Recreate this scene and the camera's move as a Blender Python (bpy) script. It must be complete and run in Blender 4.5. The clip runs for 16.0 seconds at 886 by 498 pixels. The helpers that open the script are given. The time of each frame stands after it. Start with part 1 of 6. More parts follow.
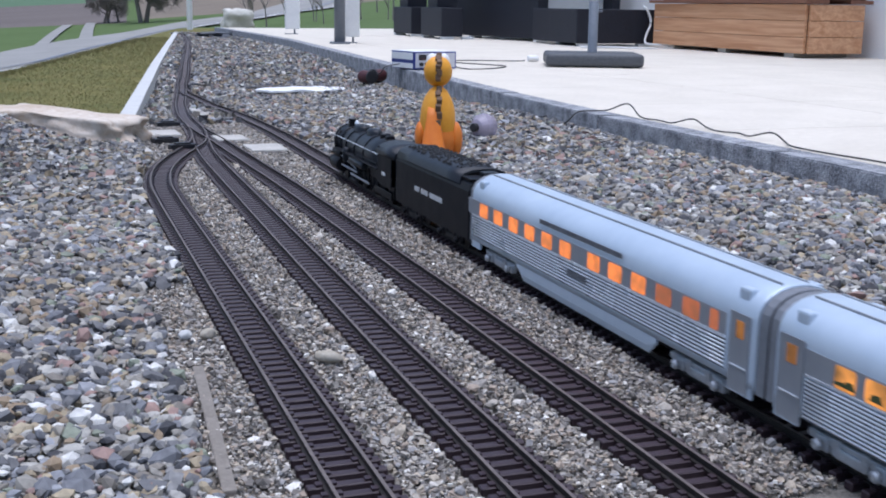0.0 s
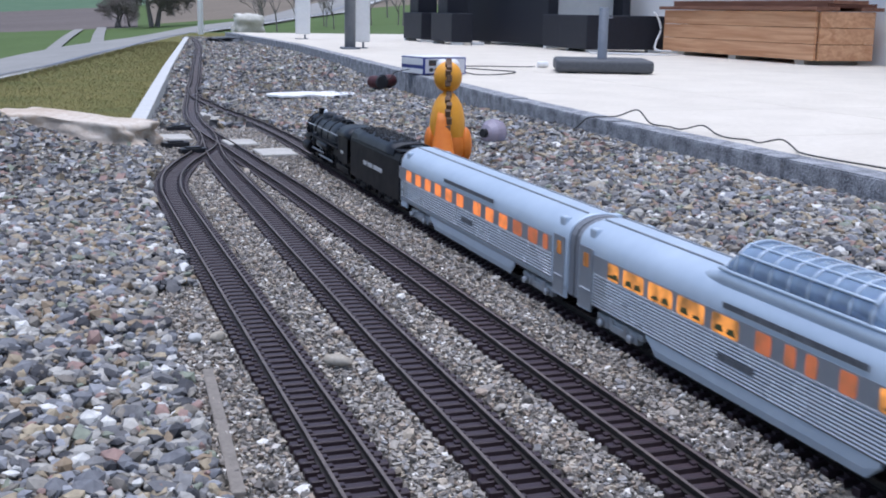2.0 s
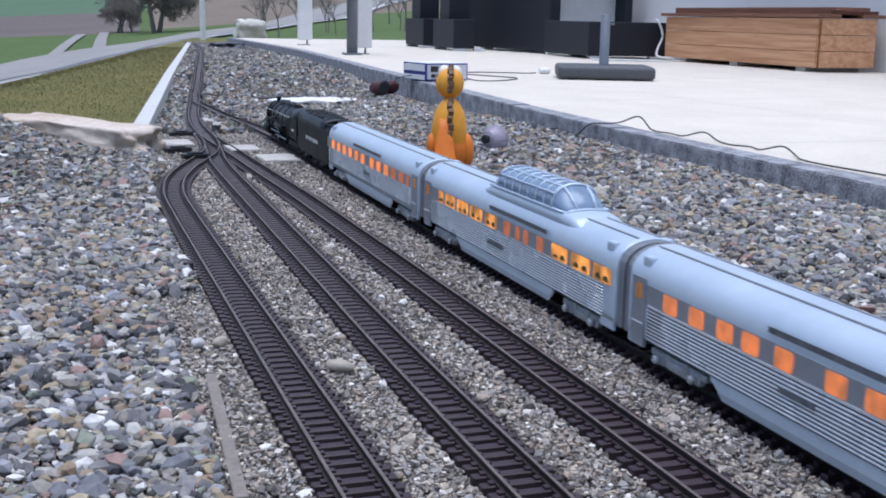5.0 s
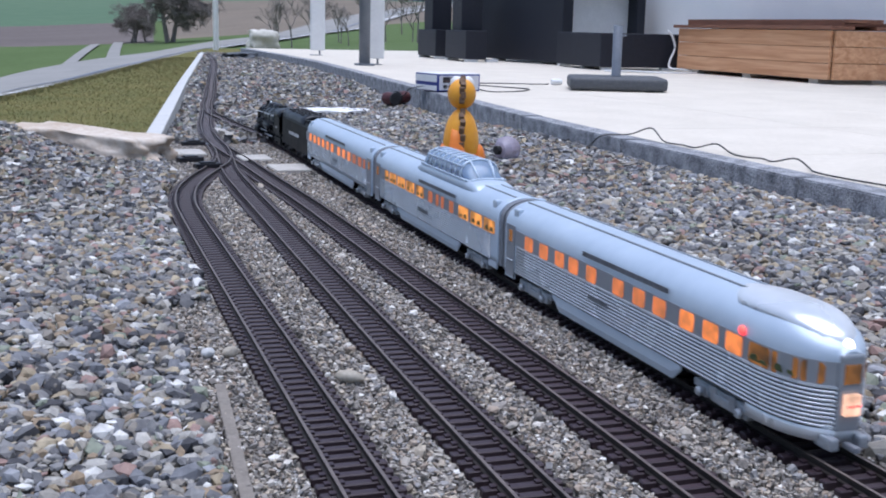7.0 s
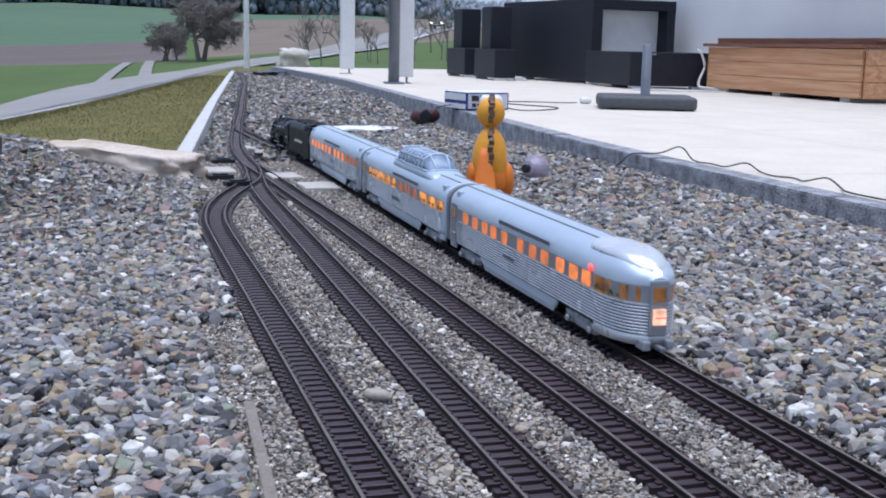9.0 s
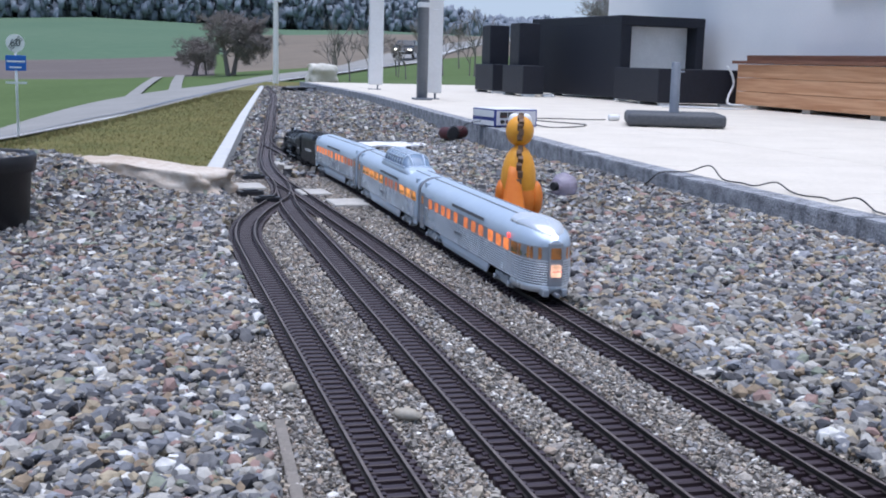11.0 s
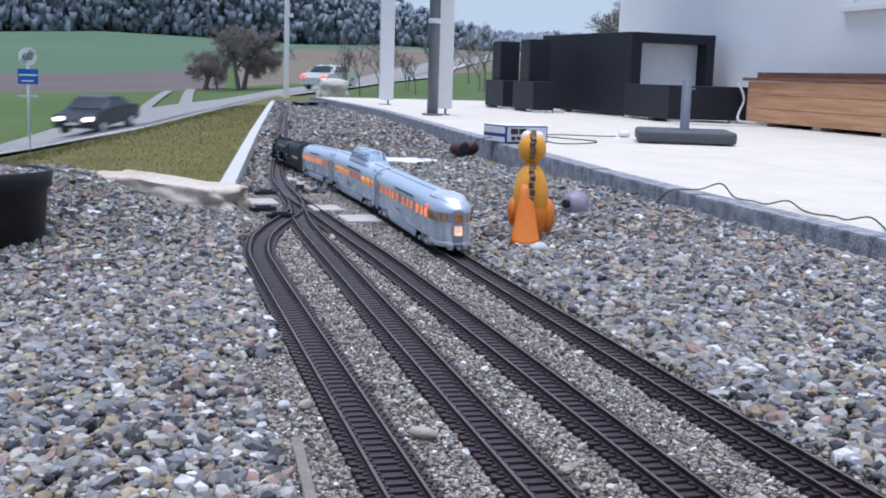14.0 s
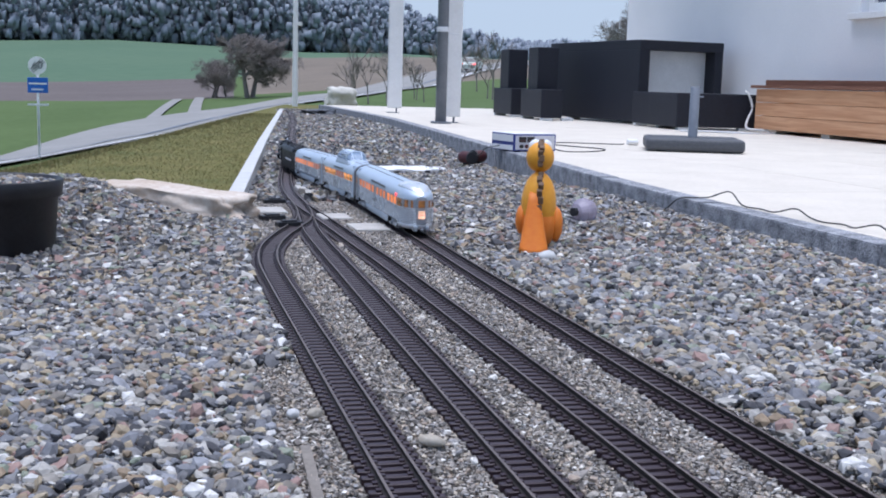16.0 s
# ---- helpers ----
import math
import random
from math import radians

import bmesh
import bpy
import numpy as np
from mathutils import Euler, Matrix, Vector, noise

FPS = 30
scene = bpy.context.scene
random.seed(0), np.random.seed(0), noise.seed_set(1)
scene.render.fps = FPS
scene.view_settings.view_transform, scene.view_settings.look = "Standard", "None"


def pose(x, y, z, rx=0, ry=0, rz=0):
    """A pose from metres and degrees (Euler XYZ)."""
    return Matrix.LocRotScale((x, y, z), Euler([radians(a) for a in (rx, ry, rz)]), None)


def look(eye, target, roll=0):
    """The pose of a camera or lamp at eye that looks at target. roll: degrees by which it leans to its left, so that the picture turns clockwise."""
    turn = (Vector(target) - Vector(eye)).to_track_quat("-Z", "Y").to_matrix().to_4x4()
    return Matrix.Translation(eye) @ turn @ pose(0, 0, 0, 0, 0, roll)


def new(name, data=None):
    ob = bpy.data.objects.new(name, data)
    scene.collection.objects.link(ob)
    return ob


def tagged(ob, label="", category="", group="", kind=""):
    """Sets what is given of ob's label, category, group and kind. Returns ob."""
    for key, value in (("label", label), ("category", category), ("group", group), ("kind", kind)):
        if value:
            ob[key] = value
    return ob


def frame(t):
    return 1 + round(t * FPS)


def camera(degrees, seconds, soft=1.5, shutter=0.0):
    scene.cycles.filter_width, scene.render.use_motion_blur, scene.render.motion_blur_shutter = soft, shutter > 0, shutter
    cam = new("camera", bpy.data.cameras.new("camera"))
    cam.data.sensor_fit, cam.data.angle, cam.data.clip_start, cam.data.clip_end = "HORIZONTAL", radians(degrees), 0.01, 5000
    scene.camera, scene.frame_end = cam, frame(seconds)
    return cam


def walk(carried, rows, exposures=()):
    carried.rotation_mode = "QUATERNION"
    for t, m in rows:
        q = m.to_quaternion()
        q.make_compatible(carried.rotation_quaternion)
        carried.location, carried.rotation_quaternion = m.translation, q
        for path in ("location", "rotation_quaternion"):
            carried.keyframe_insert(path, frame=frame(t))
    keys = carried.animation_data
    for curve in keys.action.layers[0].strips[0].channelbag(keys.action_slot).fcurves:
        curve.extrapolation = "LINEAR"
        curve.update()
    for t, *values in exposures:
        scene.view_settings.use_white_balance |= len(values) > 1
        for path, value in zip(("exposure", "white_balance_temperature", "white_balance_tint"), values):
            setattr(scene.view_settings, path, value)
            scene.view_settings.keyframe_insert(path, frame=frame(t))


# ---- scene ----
cam = camera(42.8, 16.0, 1.9, 0.8)
PATH = [
    (0, (0.025, 0.025, 0.434), (0.677, 1.868, 0.014), 0.8),
    (0.5, (0.023, 0.02, 0.435), (0.674, 1.864, 0.016), 0.8),
    (1, (0.023, 0.02, 0.435), (0.67, 1.866, 0.018), 0.9),
    (1.5, (0.023, 0.022, 0.435), (0.666, 1.87, 0.02), 0.9),
    (2, (0.023, 0.02, 0.434), (0.661, 1.871, 0.023), 1.0),
    (2.5, (0.022, 0.018, 0.434), (0.657, 1.87, 0.025), 1.0),
    (3, (0.022, 0.017, 0.435), (0.656, 1.87, 0.028), 1.0),
    (3.5, (0.022, 0.017, 0.435), (0.656, 1.871, 0.031), 1.1),
    (4, (0.02, 0.016, 0.436), (0.656, 1.87, 0.033), 1.1),
    (6.5, (0.021, 0.014, 0.435), (0.651, 1.872, 0.045), 1.3),
    (7, (0.022, 0.019, 0.435), (0.64, 1.882, 0.052), 1.3),
    (7.5, (0.023, 0.022, 0.435), (0.629, 1.89, 0.059), 1.3),
    (8, (0.022, 0.021, 0.435), (0.617, 1.895, 0.067), 1.3),
    (8.5, (0.022, 0.019, 0.436), (0.605, 1.898, 0.075), 1.3),
    (9, (0.021, 0.019, 0.436), (0.593, 1.903, 0.083), 1.3),
    (11.5, (0.012, 0.013, 0.447), (0.535, 1.916, 0.123), 1.5),
    (12, (0.009, 0.011, 0.45), (0.531, 1.914, 0.129), 1.5),
    (12.5, (0.005, 0.006, 0.454), (0.527, 1.91, 0.135), 1.6),
    (13, (0.004, 0.007, 0.453), (0.523, 1.913, 0.139), 1.6),
    (13.5, (0.003, 0.007, 0.452), (0.519, 1.914, 0.144), 1.6),
    (14, (0.002, 0.007, 0.452), (0.515, 1.916, 0.149), 1.7),
    (14.5, (0.002, 0.005, 0.453), (0.51, 1.917, 0.155), 1.7),
    (15, (0.001, 0.004, 0.454), (0.506, 1.917, 0.159), 1.6),
    (15.5, (0.001, 0.002, 0.455), (0.502, 1.916, 0.162), 1.6),
    (16, (0.0, 0.0, 0.455), (0.499, 1.915, 0.165), 1.6),
]
walk(cam, [(t, look(eye, target, roll)) for t, eye, target, roll in PATH], [(0.0, 0.88), (9.0, 0.88), (12.5, 0.95), (16.0, 0.95)])


# ---- light ----
world = bpy.data.worlds.new("overcast_sky")
scene.world = world
world.use_nodes = True
wn = world.node_tree.nodes
sky = wn.new("ShaderNodeTexSky")
sky.sky_type = "NISHITA"
sky.sun_disc = False
sky.sun_elevation = radians(86)
sky.sun_rotation = radians(230)
sky.air_density, sky.dust_density, sky.ozone_density = 1.0, 0.7, 2.5
wn["Background"].inputs["Strength"].default_value = 0.085
world.node_tree.links.new(sky.outputs[0], wn["Background"].inputs["Color"])
sun = new("sun", bpy.data.lights.new("sun", "SUN"))
sun.data.energy, sun.data.angle, sun.data.color = 2.0, radians(60), (0.90, 0.925, 1.07)
sun.matrix_world = look((0.2, 1.9, 30.0), (1.5, 3.0, 0))


# ---- materials ----
def shader(name, rough=0.6, metal=0.0, spec=0.5):
    m = bpy.data.materials.new(name)
    m.use_nodes = True
    b = m.node_tree.nodes["Principled BSDF"]
    b.inputs["Roughness"].default_value = rough
    b.inputs["Metallic"].default_value = metal
    b.inputs["Specular IOR Level"].default_value = spec
    return m, m.node_tree.nodes, m.node_tree.links, b


def ramp(nodes, stops, mode="LINEAR"):
    r = nodes.new("ShaderNodeValToRGB")
    r.color_ramp.interpolation = mode
    e = r.color_ramp.elements
    while len(e) < len(stops):
        e.new(0.5)
    for k, (p, c) in enumerate(stops):
        e[k].position, e[k].color = p, (*c, 1)
    return r


def grain(name, dark, light, scale=20.0, rough=0.6, metal=0.0, bump=0.15, fine=6.0, spec=0.4, dist=0.002, rvar=0.12):
    """A surface with patches and fine grain between two colours."""
    m, n, l, b = shader(name, rough, metal, spec)
    tc = n.new("ShaderNodeTexCoord")
    a = n.new("ShaderNodeTexNoise")
    a.inputs["Scale"].default_value, a.inputs["Detail"].default_value = scale, 6
    c = n.new("ShaderNodeTexNoise")
    c.inputs["Scale"].default_value, c.inputs["Detail"].default_value = scale * fine, 4
    mix = n.new("ShaderNodeMath")
    mix.operation = "MULTIPLY_ADD"
    mix.inputs[1].default_value = 0.45
    sc = n.new("ShaderNodeMath")
    sc.operation = "MULTIPLY"
    sc.inputs[1].default_value = 0.55
    r = ramp(n, [(0.3, dark), (0.7, light)])
    for x in (a, c):
        l.new(tc.outputs["Object"], x.inputs["Vector"])
    l.new(a.outputs["Fac"], sc.inputs[0])
    l.new(c.outputs["Fac"], mix.inputs[0])
    l.new(sc.outputs[0], mix.inputs[2])
    l.new(mix.outputs[0], r.inputs["Fac"])
    l.new(r.outputs["Color"], b.inputs["Base Color"])
    rr = n.new("ShaderNodeMapRange")
    rr.inputs["To Min"].default_value, rr.inputs["To Max"].default_value = max(0.03, rough - rvar), min(1, rough + rvar)
    l.new(a.outputs["Fac"], rr.inputs["Value"])
    l.new(rr.outputs[0], b.inputs["Roughness"])
    if bump:
        bp = n.new("ShaderNodeBump")
        bp.inputs["Strength"].default_value, bp.inputs["Distance"].default_value = bump, dist
        l.new(c.outputs["Fac"], bp.inputs["Height"])
        l.new(bp.outputs[0], b.inputs["Normal"])
    return m


def glow(name, colour, strength, base=(0.3, 0.2, 0.1), low=0.55, high=1.45, scale=60):
    m, n, l, b = shader(name, 0.25)
    b.inputs["Base Color"].default_value = (*base, 1)
    b.inputs["Emission Color"].default_value = (*colour, 1)
    b.inputs["Emission Strength"].default_value = strength
    t = n.new("ShaderNodeTexNoise")
    t.inputs["Scale"].default_value = scale
    tc = n.new("ShaderNodeTexCoord")
    l.new(tc.outputs["Object"], t.inputs["Vector"])
    mr = n.new("ShaderNodeMapRange")
    mr.inputs["To Min"].default_value, mr.inputs["To Max"].default_value = strength * low, strength * high
    mr.inputs["From Min"].default_value, mr.inputs["From Max"].default_value = 0.3, 0.7
    l.new(t.outputs["Fac"], mr.inputs["Value"])
    l.new(mr.outputs[0], b.inputs["Emission Strength"])
    return m


def stones(name, stops, bump_scale=90.0):
    """Loose stones: every stone has its own tint, veins and dust."""
    m, n, l, b = shader(name, 0.72, 0, 0.35)
    g = n.new("ShaderNodeNewGeometry")
    r = ramp(n, stops, "LINEAR")
    r.color_ramp.interpolation = "CONSTANT"
    l.new(g.outputs["Random Per Island"], r.inputs["Fac"])
    tc = n.new("ShaderNodeTexCoord")
    t = n.new("ShaderNodeTexNoise")
    t.inputs["Scale"].default_value, t.inputs["Detail"].default_value = bump_scale, 5
    l.new(tc.outputs["Object"], t.inputs["Vector"])
    v = ramp(n, [(0.3, (0.74, 0.74, 0.75)), (0.7, (1.18, 1.17, 1.15))])
    l.new(t.outputs["Fac"], v.inputs["Fac"])
    mx = n.new("ShaderNodeMix")
    mx.data_type, mx.blend_type = "RGBA", "MULTIPLY"
    mx.inputs[0].default_value = 1
    l.new(r.outputs["Color"], mx.inputs[6])
    l.new(v.outputs["Color"], mx.inputs[7])
    l.new(mx.outputs[2], b.inputs["Base Color"])
    bp = n.new("ShaderNodeBump")
    bp.inputs["Strength"].default_value, bp.inputs["Distance"].default_value = 0.4, 0.002
    l.new(t.outputs["Fac"], bp.inputs["Height"])
    l.new(bp.outputs[0], b.inputs["Normal"])
    return m


def wood(name, dark, light, scale=6.0, rough=0.6):
    m, n, l, b = shader(name, rough, 0, 0.3)
    tc = n.new("ShaderNodeTexCoord")
    mp = n.new("ShaderNodeMapping")
    mp.inputs["Scale"].default_value = (scale * 3, scale * 0.25, scale * 5)
    t = n.new("ShaderNodeTexNoise")
    t.inputs["Scale"].default_value, t.inputs["Detail"].default_value, t.inputs["Distortion"].default_value = 1.6, 8, 0.8
    oi = n.new("ShaderNodeObjectInfo")
    ad = n.new("ShaderNodeVectorMath")
    l.new(tc.outputs["Object"], ad.inputs[0])
    l.new(oi.outputs["Random"], ad.inputs[1])
    l.new(ad.outputs[0], mp.inputs["Vector"])
    l.new(mp.outputs[0], t.inputs["Vector"])
    r = ramp(n, [(0.32, dark), (0.68, light)])
    l.new(t.outputs["Fac"], r.inputs["Fac"])
    l.new(r.outputs["Color"], b.inputs["Base Color"])
    bp = n.new("ShaderNodeBump")
    bp.inputs["Strength"].default_value, bp.inputs["Distance"].default_value = 0.2, 0.002
    l.new(t.outputs["Fac"], bp.inputs["Height"])
    l.new(bp.outputs[0], b.inputs["Normal"])
    return m


def glass(name, colour, rough=0.05, clear=0.85):
    m, n, l, b = shader(name, rough)
    b.inputs["Base Color"].default_value = (*colour, 1)
    b.inputs["Transmission Weight"].default_value = clear
    b.inputs["IOR"].default_value = 1.45
    return m


GRAVEL = stones("coarse_gravel", [(0.0, (0.06, 0.06, 0.066)), (0.09, (0.14, 0.14, 0.146)), (0.19, (0.215, 0.212, 0.212)), (0.30, (0.175, 0.18, 0.196)), (0.39, (0.28, 0.262, 0.232)), (0.49, (0.22, 0.198, 0.172)), (0.57, (0.34, 0.28, 0.195)), (0.63, (0.27, 0.205, 0.14)), (0.69, (0.28, 0.288, 0.31)), (0.76, (0.385, 0.37, 0.34)), (0.82, (0.30, 0.20, 0.175)), (0.86, (0.225, 0.25, 0.195)), (0.89, (0.45, 0.43, 0.395)), (0.94, (0.40, 0.335, 0.235)), (0.968, (0.64, 0.63, 0.60)), (1.0, (0.70, 0.69, 0.66))])
FINE = stones("fine_gravel", [(0.0, (0.15, 0.135, 0.122)), (0.2, (0.29, 0.262, 0.235)), (0.42, (0.38, 0.345, 0.30)), (0.6, (0.34, 0.275, 0.22)), (0.72, (0.46, 0.395, 0.315)), (0.82, (0.29, 0.28, 0.275)), (0.91, (0.56, 0.52, 0.47)), (0.965, (0.74, 0.71, 0.66))], 200)
BLADES = stones("dry_grass_blades", [(0.0, (0.15, 0.15, 0.055)), (0.3, (0.20, 0.18, 0.07)), (0.55, (0.26, 0.21, 0.09)), (0.75, (0.33, 0.26, 0.13)), (0.9, (0.17, 0.18, 0.06))], 60)
GROOVE_SHADE = grain("painted_groove_shade", (0.10, 0.105, 0.115), (0.15, 0.155, 0.17), 20, 0.5, 0.2, 0)
SEATGREEN = grain("dark_green_seat", (0.035, 0.055, 0.02), (0.09, 0.10, 0.035), 60, 0.7, 0, 0)
BED = grain("gravel_bed", (0.12, 0.112, 0.10), (0.42, 0.39, 0.35), 110, 0.9, 0, 0.9, 3, 0.2, 0.008)
SLEEPER = grain("dark_brown_plastic", (0.026, 0.015, 0.019), (0.050, 0.032, 0.038), 40, 0.45, 0, 0.15, 6, 0.42)
RAIL = grain("dull_brass_rail", (0.10, 0.08, 0.074), (0.19, 0.155, 0.14), 30, 0.5, 0.2, 0.1)
# near-black that stands in for deep shade
SHADE_BLACK = grain("painted_shade_black", (0.003, 0.003, 0.003), (0.009, 0.008, 0.008), 60, 0.9, 0, 0.2, 6, 0.1)
FAIRING = grain("dark_grey_gangway", (0.15, 0.16, 0.18), (0.22, 0.23, 0.255), 30, 0.55, 0.1, 0)
WIN_MID = glow("soft_orange_window", (1.0, 0.21, 0.045), 0.30)
RAIL_SIDE = grain("dark_rail_web", (0.014, 0.011, 0.010), (0.038, 0.030, 0.027), 30, 0.6, 0.2, 0.1)
CONCRETE = grain("pale_concrete", (0.36, 0.34, 0.31), (0.54, 0.52, 0.48), 14, 0.85, 0, 0.25, 8, 0.25)
WHITE_KERB = grain("white_kerb_concrete", (0.46, 0.46, 0.45), (0.60, 0.60, 0.59), 9, 0.8, 0, 0.2, 8, 0.25)
GRANITE = grain("sawn_granite", (0.05, 0.055, 0.065), (0.50, 0.51, 0.54), 22, 0.8, 0, 0.8, 6, 0.25, 0.006)
TERRACE = grain("cream_terrace_stone", (0.56, 0.51, 0.435), (0.69, 0.635, 0.55), 3.5, 0.75, 0, 0.1, 12, 0.25)
GRASS = grain("dry_lawn", (0.085, 0.10, 0.034), (0.22, 0.185, 0.075), 3.0, 0.95, 0, 0.7, 18, 0.1, 0.02)
MEADOW = grain("green_meadow", (0.075, 0.115, 0.04), (0.11, 0.155, 0.062), 0.15, 0.95, 0, 0.3, 14, 0.1, 0.05)
CROP = grain("green_crop_field", (0.085, 0.145, 0.09), (0.115, 0.175, 0.11), 0.03, 0.95, 0, 0.2, 14, 0.1, 0.05)
PLOUGH = grain("ploughed_soil", (0.12, 0.10, 0.093), (0.17, 0.145, 0.133), 0.08, 0.95, 0, 0.3, 20, 0.1, 0.05)
SCRUB = grain("brown_winter_scrub", (0.15, 0.125, 0.10), (0.23, 0.19, 0.15), 0.12, 0.95, 0, 0.3, 20, 0.1, 0.05)
ROAD = grain("grey_road_asphalt", (0.23, 0.225, 0.21), (0.32, 0.31, 0.295), 0.5, 0.85, 0, 0.2, 20, 0.2)
PAINT_WHITE = grain("white_paint", (0.70, 0.70, 0.70), (0.82, 0.82, 0.82), 6, 0.55, 0, 0.05)
PLASTER = grain("white_render_wall", (0.72, 0.73, 0.75), (0.82, 0.82, 0.83), 1.5, 0.85, 0, 0.2, 40, 0.2)
RATTAN = grain("black_woven_rattan", (0.007, 0.008, 0.013), (0.020, 0.023, 0.036), 60, 0.6, 0, 0.5, 3, 0.35, 0.004)
GREYPOST = grain("grey_coated_steel", (0.14, 0.16, 0.19), (0.19, 0.21, 0.245), 8, 0.5, 0.2, 0.04)
GALV = grain("galvanised_steel", (0.58, 0.60, 0.62), (0.70, 0.72, 0.74), 7, 0.6, 0.0, 0.05)
BASEGREY = grain("dark_grey_granite_base", (0.055, 0.06, 0.068), (0.105, 0.11, 0.122), 50, 0.6, 0, 0.3)
PLANK = wood("larch_plank", (0.46, 0.22, 0.11), (0.66, 0.38, 0.22), 4)
PLANK_ROOF = wood("red_brown_stained_board", (0.15, 0.065, 0.04), (0.24, 0.11, 0.07))
BLACKPLASTIC = grain("black_plastic", (0.010, 0.010, 0.012), (0.026, 0.026, 0.030), 20, 0.45, 0, 0.1)
CABLE = grain("black_cable", (0.03, 0.028, 0.028), (0.07, 0.066, 0.064), 30, 0.5, 0, 0)
WHITECABLE = grain("white_cable", (0.6, 0.6, 0.6), (0.75, 0.75, 0.75), 30, 0.5, 0, 0)
LIMESTONE = grain("pale_limestone", (0.42, 0.31, 0.22), (0.68, 0.62, 0.55), 7, 0.85, 0, 0.6, 7, 0.2, 0.006)
SILVER = grain("silver_train_paint", (0.45, 0.535, 0.635), (0.52, 0.605, 0.70), 8, 0.40, 0.25, 0.0, 6, 0.5)
SILVER_DARK = grain("grey_train_band", (0.29, 0.31, 0.34), (0.36, 0.38, 0.41), 8, 0.4, 0.4, 0.0)
CHROME = grain("bright_silver_flute", (0.64, 0.67, 0.71), (0.76, 0.79, 0.83), 8, 0.28, 0.4, 0.0)
TRUCK = grain("silver_bogie_casting", (0.28, 0.30, 0.33), (0.50, 0.53, 0.57), 40, 0.42, 0.5, 0.2)
PLATE = grain("dark_letterboard", (0.05, 0.055, 0.065), (0.20, 0.21, 0.23), 120, 0.5, 0.1, 0.0)
LOCO = grain("satin_black_loco", (0.005, 0.005, 0.007), (0.011, 0.011, 0.014), 25, 0.5, 0.0, 0.05, 6, 0.2)
LOCO_GREY = grain("graphite_boiler", (0.010, 0.012, 0.016), (0.022, 0.025, 0.032), 25, 0.42, 0.1, 0.05, 6, 0.3)
COAL = grain("coal_load", (0.006, 0.006, 0.007), (0.03, 0.03, 0.033), 120, 0.5, 0, 0.9, 4, 0.4, 0.006)
LETTER = grain("off_white_lettering", (0.5, 0.5, 0.5), (0.62, 0.62, 0.62), 60, 0.6, 0, 0)
WIN_ORANGE = glow("lit_orange_window", (1.0, 0.23, 0.04), 0.44)
WIN_YELLOW = glow("lit_amber_window", (1.0, 0.36, 0.07), 0.38, (0.16, 0.13, 0.06), 0.12, 1.7, 34)
WIN_DIM = glow("dim_red_window", (0.8, 0.12, 0.03), 0.2)
WIN_DARK = glow("dark_lounge_window", (0.8, 0.30, 0.06), 0.14, (0.05, 0.045, 0.03), 0.1, 1.8, 40)
TAILSIGN = glow("lit_tail_sign", (1.0, 0.55, 0.42), 0.62)
REDLAMP = glow("red_marker_lamp", (1.0, 0.04, 0.06), 1.0)
HEADLAMP = glow("white_headlamp", (1.0, 0.98, 0.92), 2.5)
YELLOW = grain("yellow_toy_plastic", (0.74, 0.29, 0.02), (0.83, 0.38, 0.04), 12, 0.45, 0, 0.05)
ORANGE = grain("orange_toy_plastic", (0.72, 0.17, 0.02), (0.80, 0.24, 0.03), 12, 0.45, 0, 0.05)
BROWNSPOT = grain("brown_toy_crest", (0.10, 0.055, 0.03), (0.22, 0.13, 0.08), 60, 0.6, 0, 0.1)
DOME_GLASS = glass("blue_dome_glass", (0.45, 0.60, 0.78), 0.08, 0.6)
BLUE = grain("blue_sheet_metal", (0.025, 0.04, 0.19), (0.04, 0.06, 0.26), 10, 0.5, 0.1, 0.0)
REDPLASTIC = grain("dull_red_plastic", (0.045, 0.014, 0.016), (0.10, 0.026, 0.03), 30, 0.5, 0, 0.1)
LILAC = glass("lilac_glass", (0.62, 0.55, 0.66), 0.2, 0.6)
BARK = grain("bare_branch_bark", (0.18, 0.155, 0.145), (0.27, 0.235, 0.215), 3, 0.9, 0, 0.3)
# distance haze is mixed into the twig colour as pale blue-grey
FOREST = grain("haze_tinted_forest", (0.25, 0.28, 0.325), (0.31, 0.345, 0.395), 0.02, 0.95, 0, 0.0, 6, 0.0)
CARDARK = grain("dark_grey_car_paint", (0.03, 0.033, 0.04), (0.05, 0.053, 0.06), 2, 0.3, 0.4, 0)
CARPALE = grain("pale_green_car_paint", (0.50, 0.58, 0.52), (0.62, 0.68, 0.62), 2, 0.3, 0.1, 0)
CARGLASS = grain("car_window_glass", (0.02, 0.025, 0.03), (0.04, 0.045, 0.05), 2, 0.12, 0, 0)
SIGNBLUE = grain("blue_sign_face", (0.01, 0.10, 0.42), (0.015, 0.13, 0.50), 3, 0.5, 0, 0)


# ---- mesh helpers ----
def mesh_ob(name, bm, material, smooth=False):
    me = bpy.data.meshes.new(name)
    bm.normal_update()
    bm.to_mesh(me)
    bm.free()
    for m in material if isinstance(material, (list, tuple)) else [material]:
        me.materials.append(m)
    if smooth:
        me.polygons.foreach_set("use_smooth", [len(p.vertices) < 8 for p in me.polygons])
    return new(name, me)


def part(name, bm, material, parent, label="", smooth=False):
    ob = mesh_ob(name, bm, material, smooth)
    ob.parent = parent
    if label:
        ob["label"] = label
    return ob


def thing(name, label, category, m=None, group=""):
    ob = new(name)
    ob.empty_display_size = 0.1
    tagged(ob, label, category, group)
    if m is not None:
        ob.matrix_world = m
    return ob


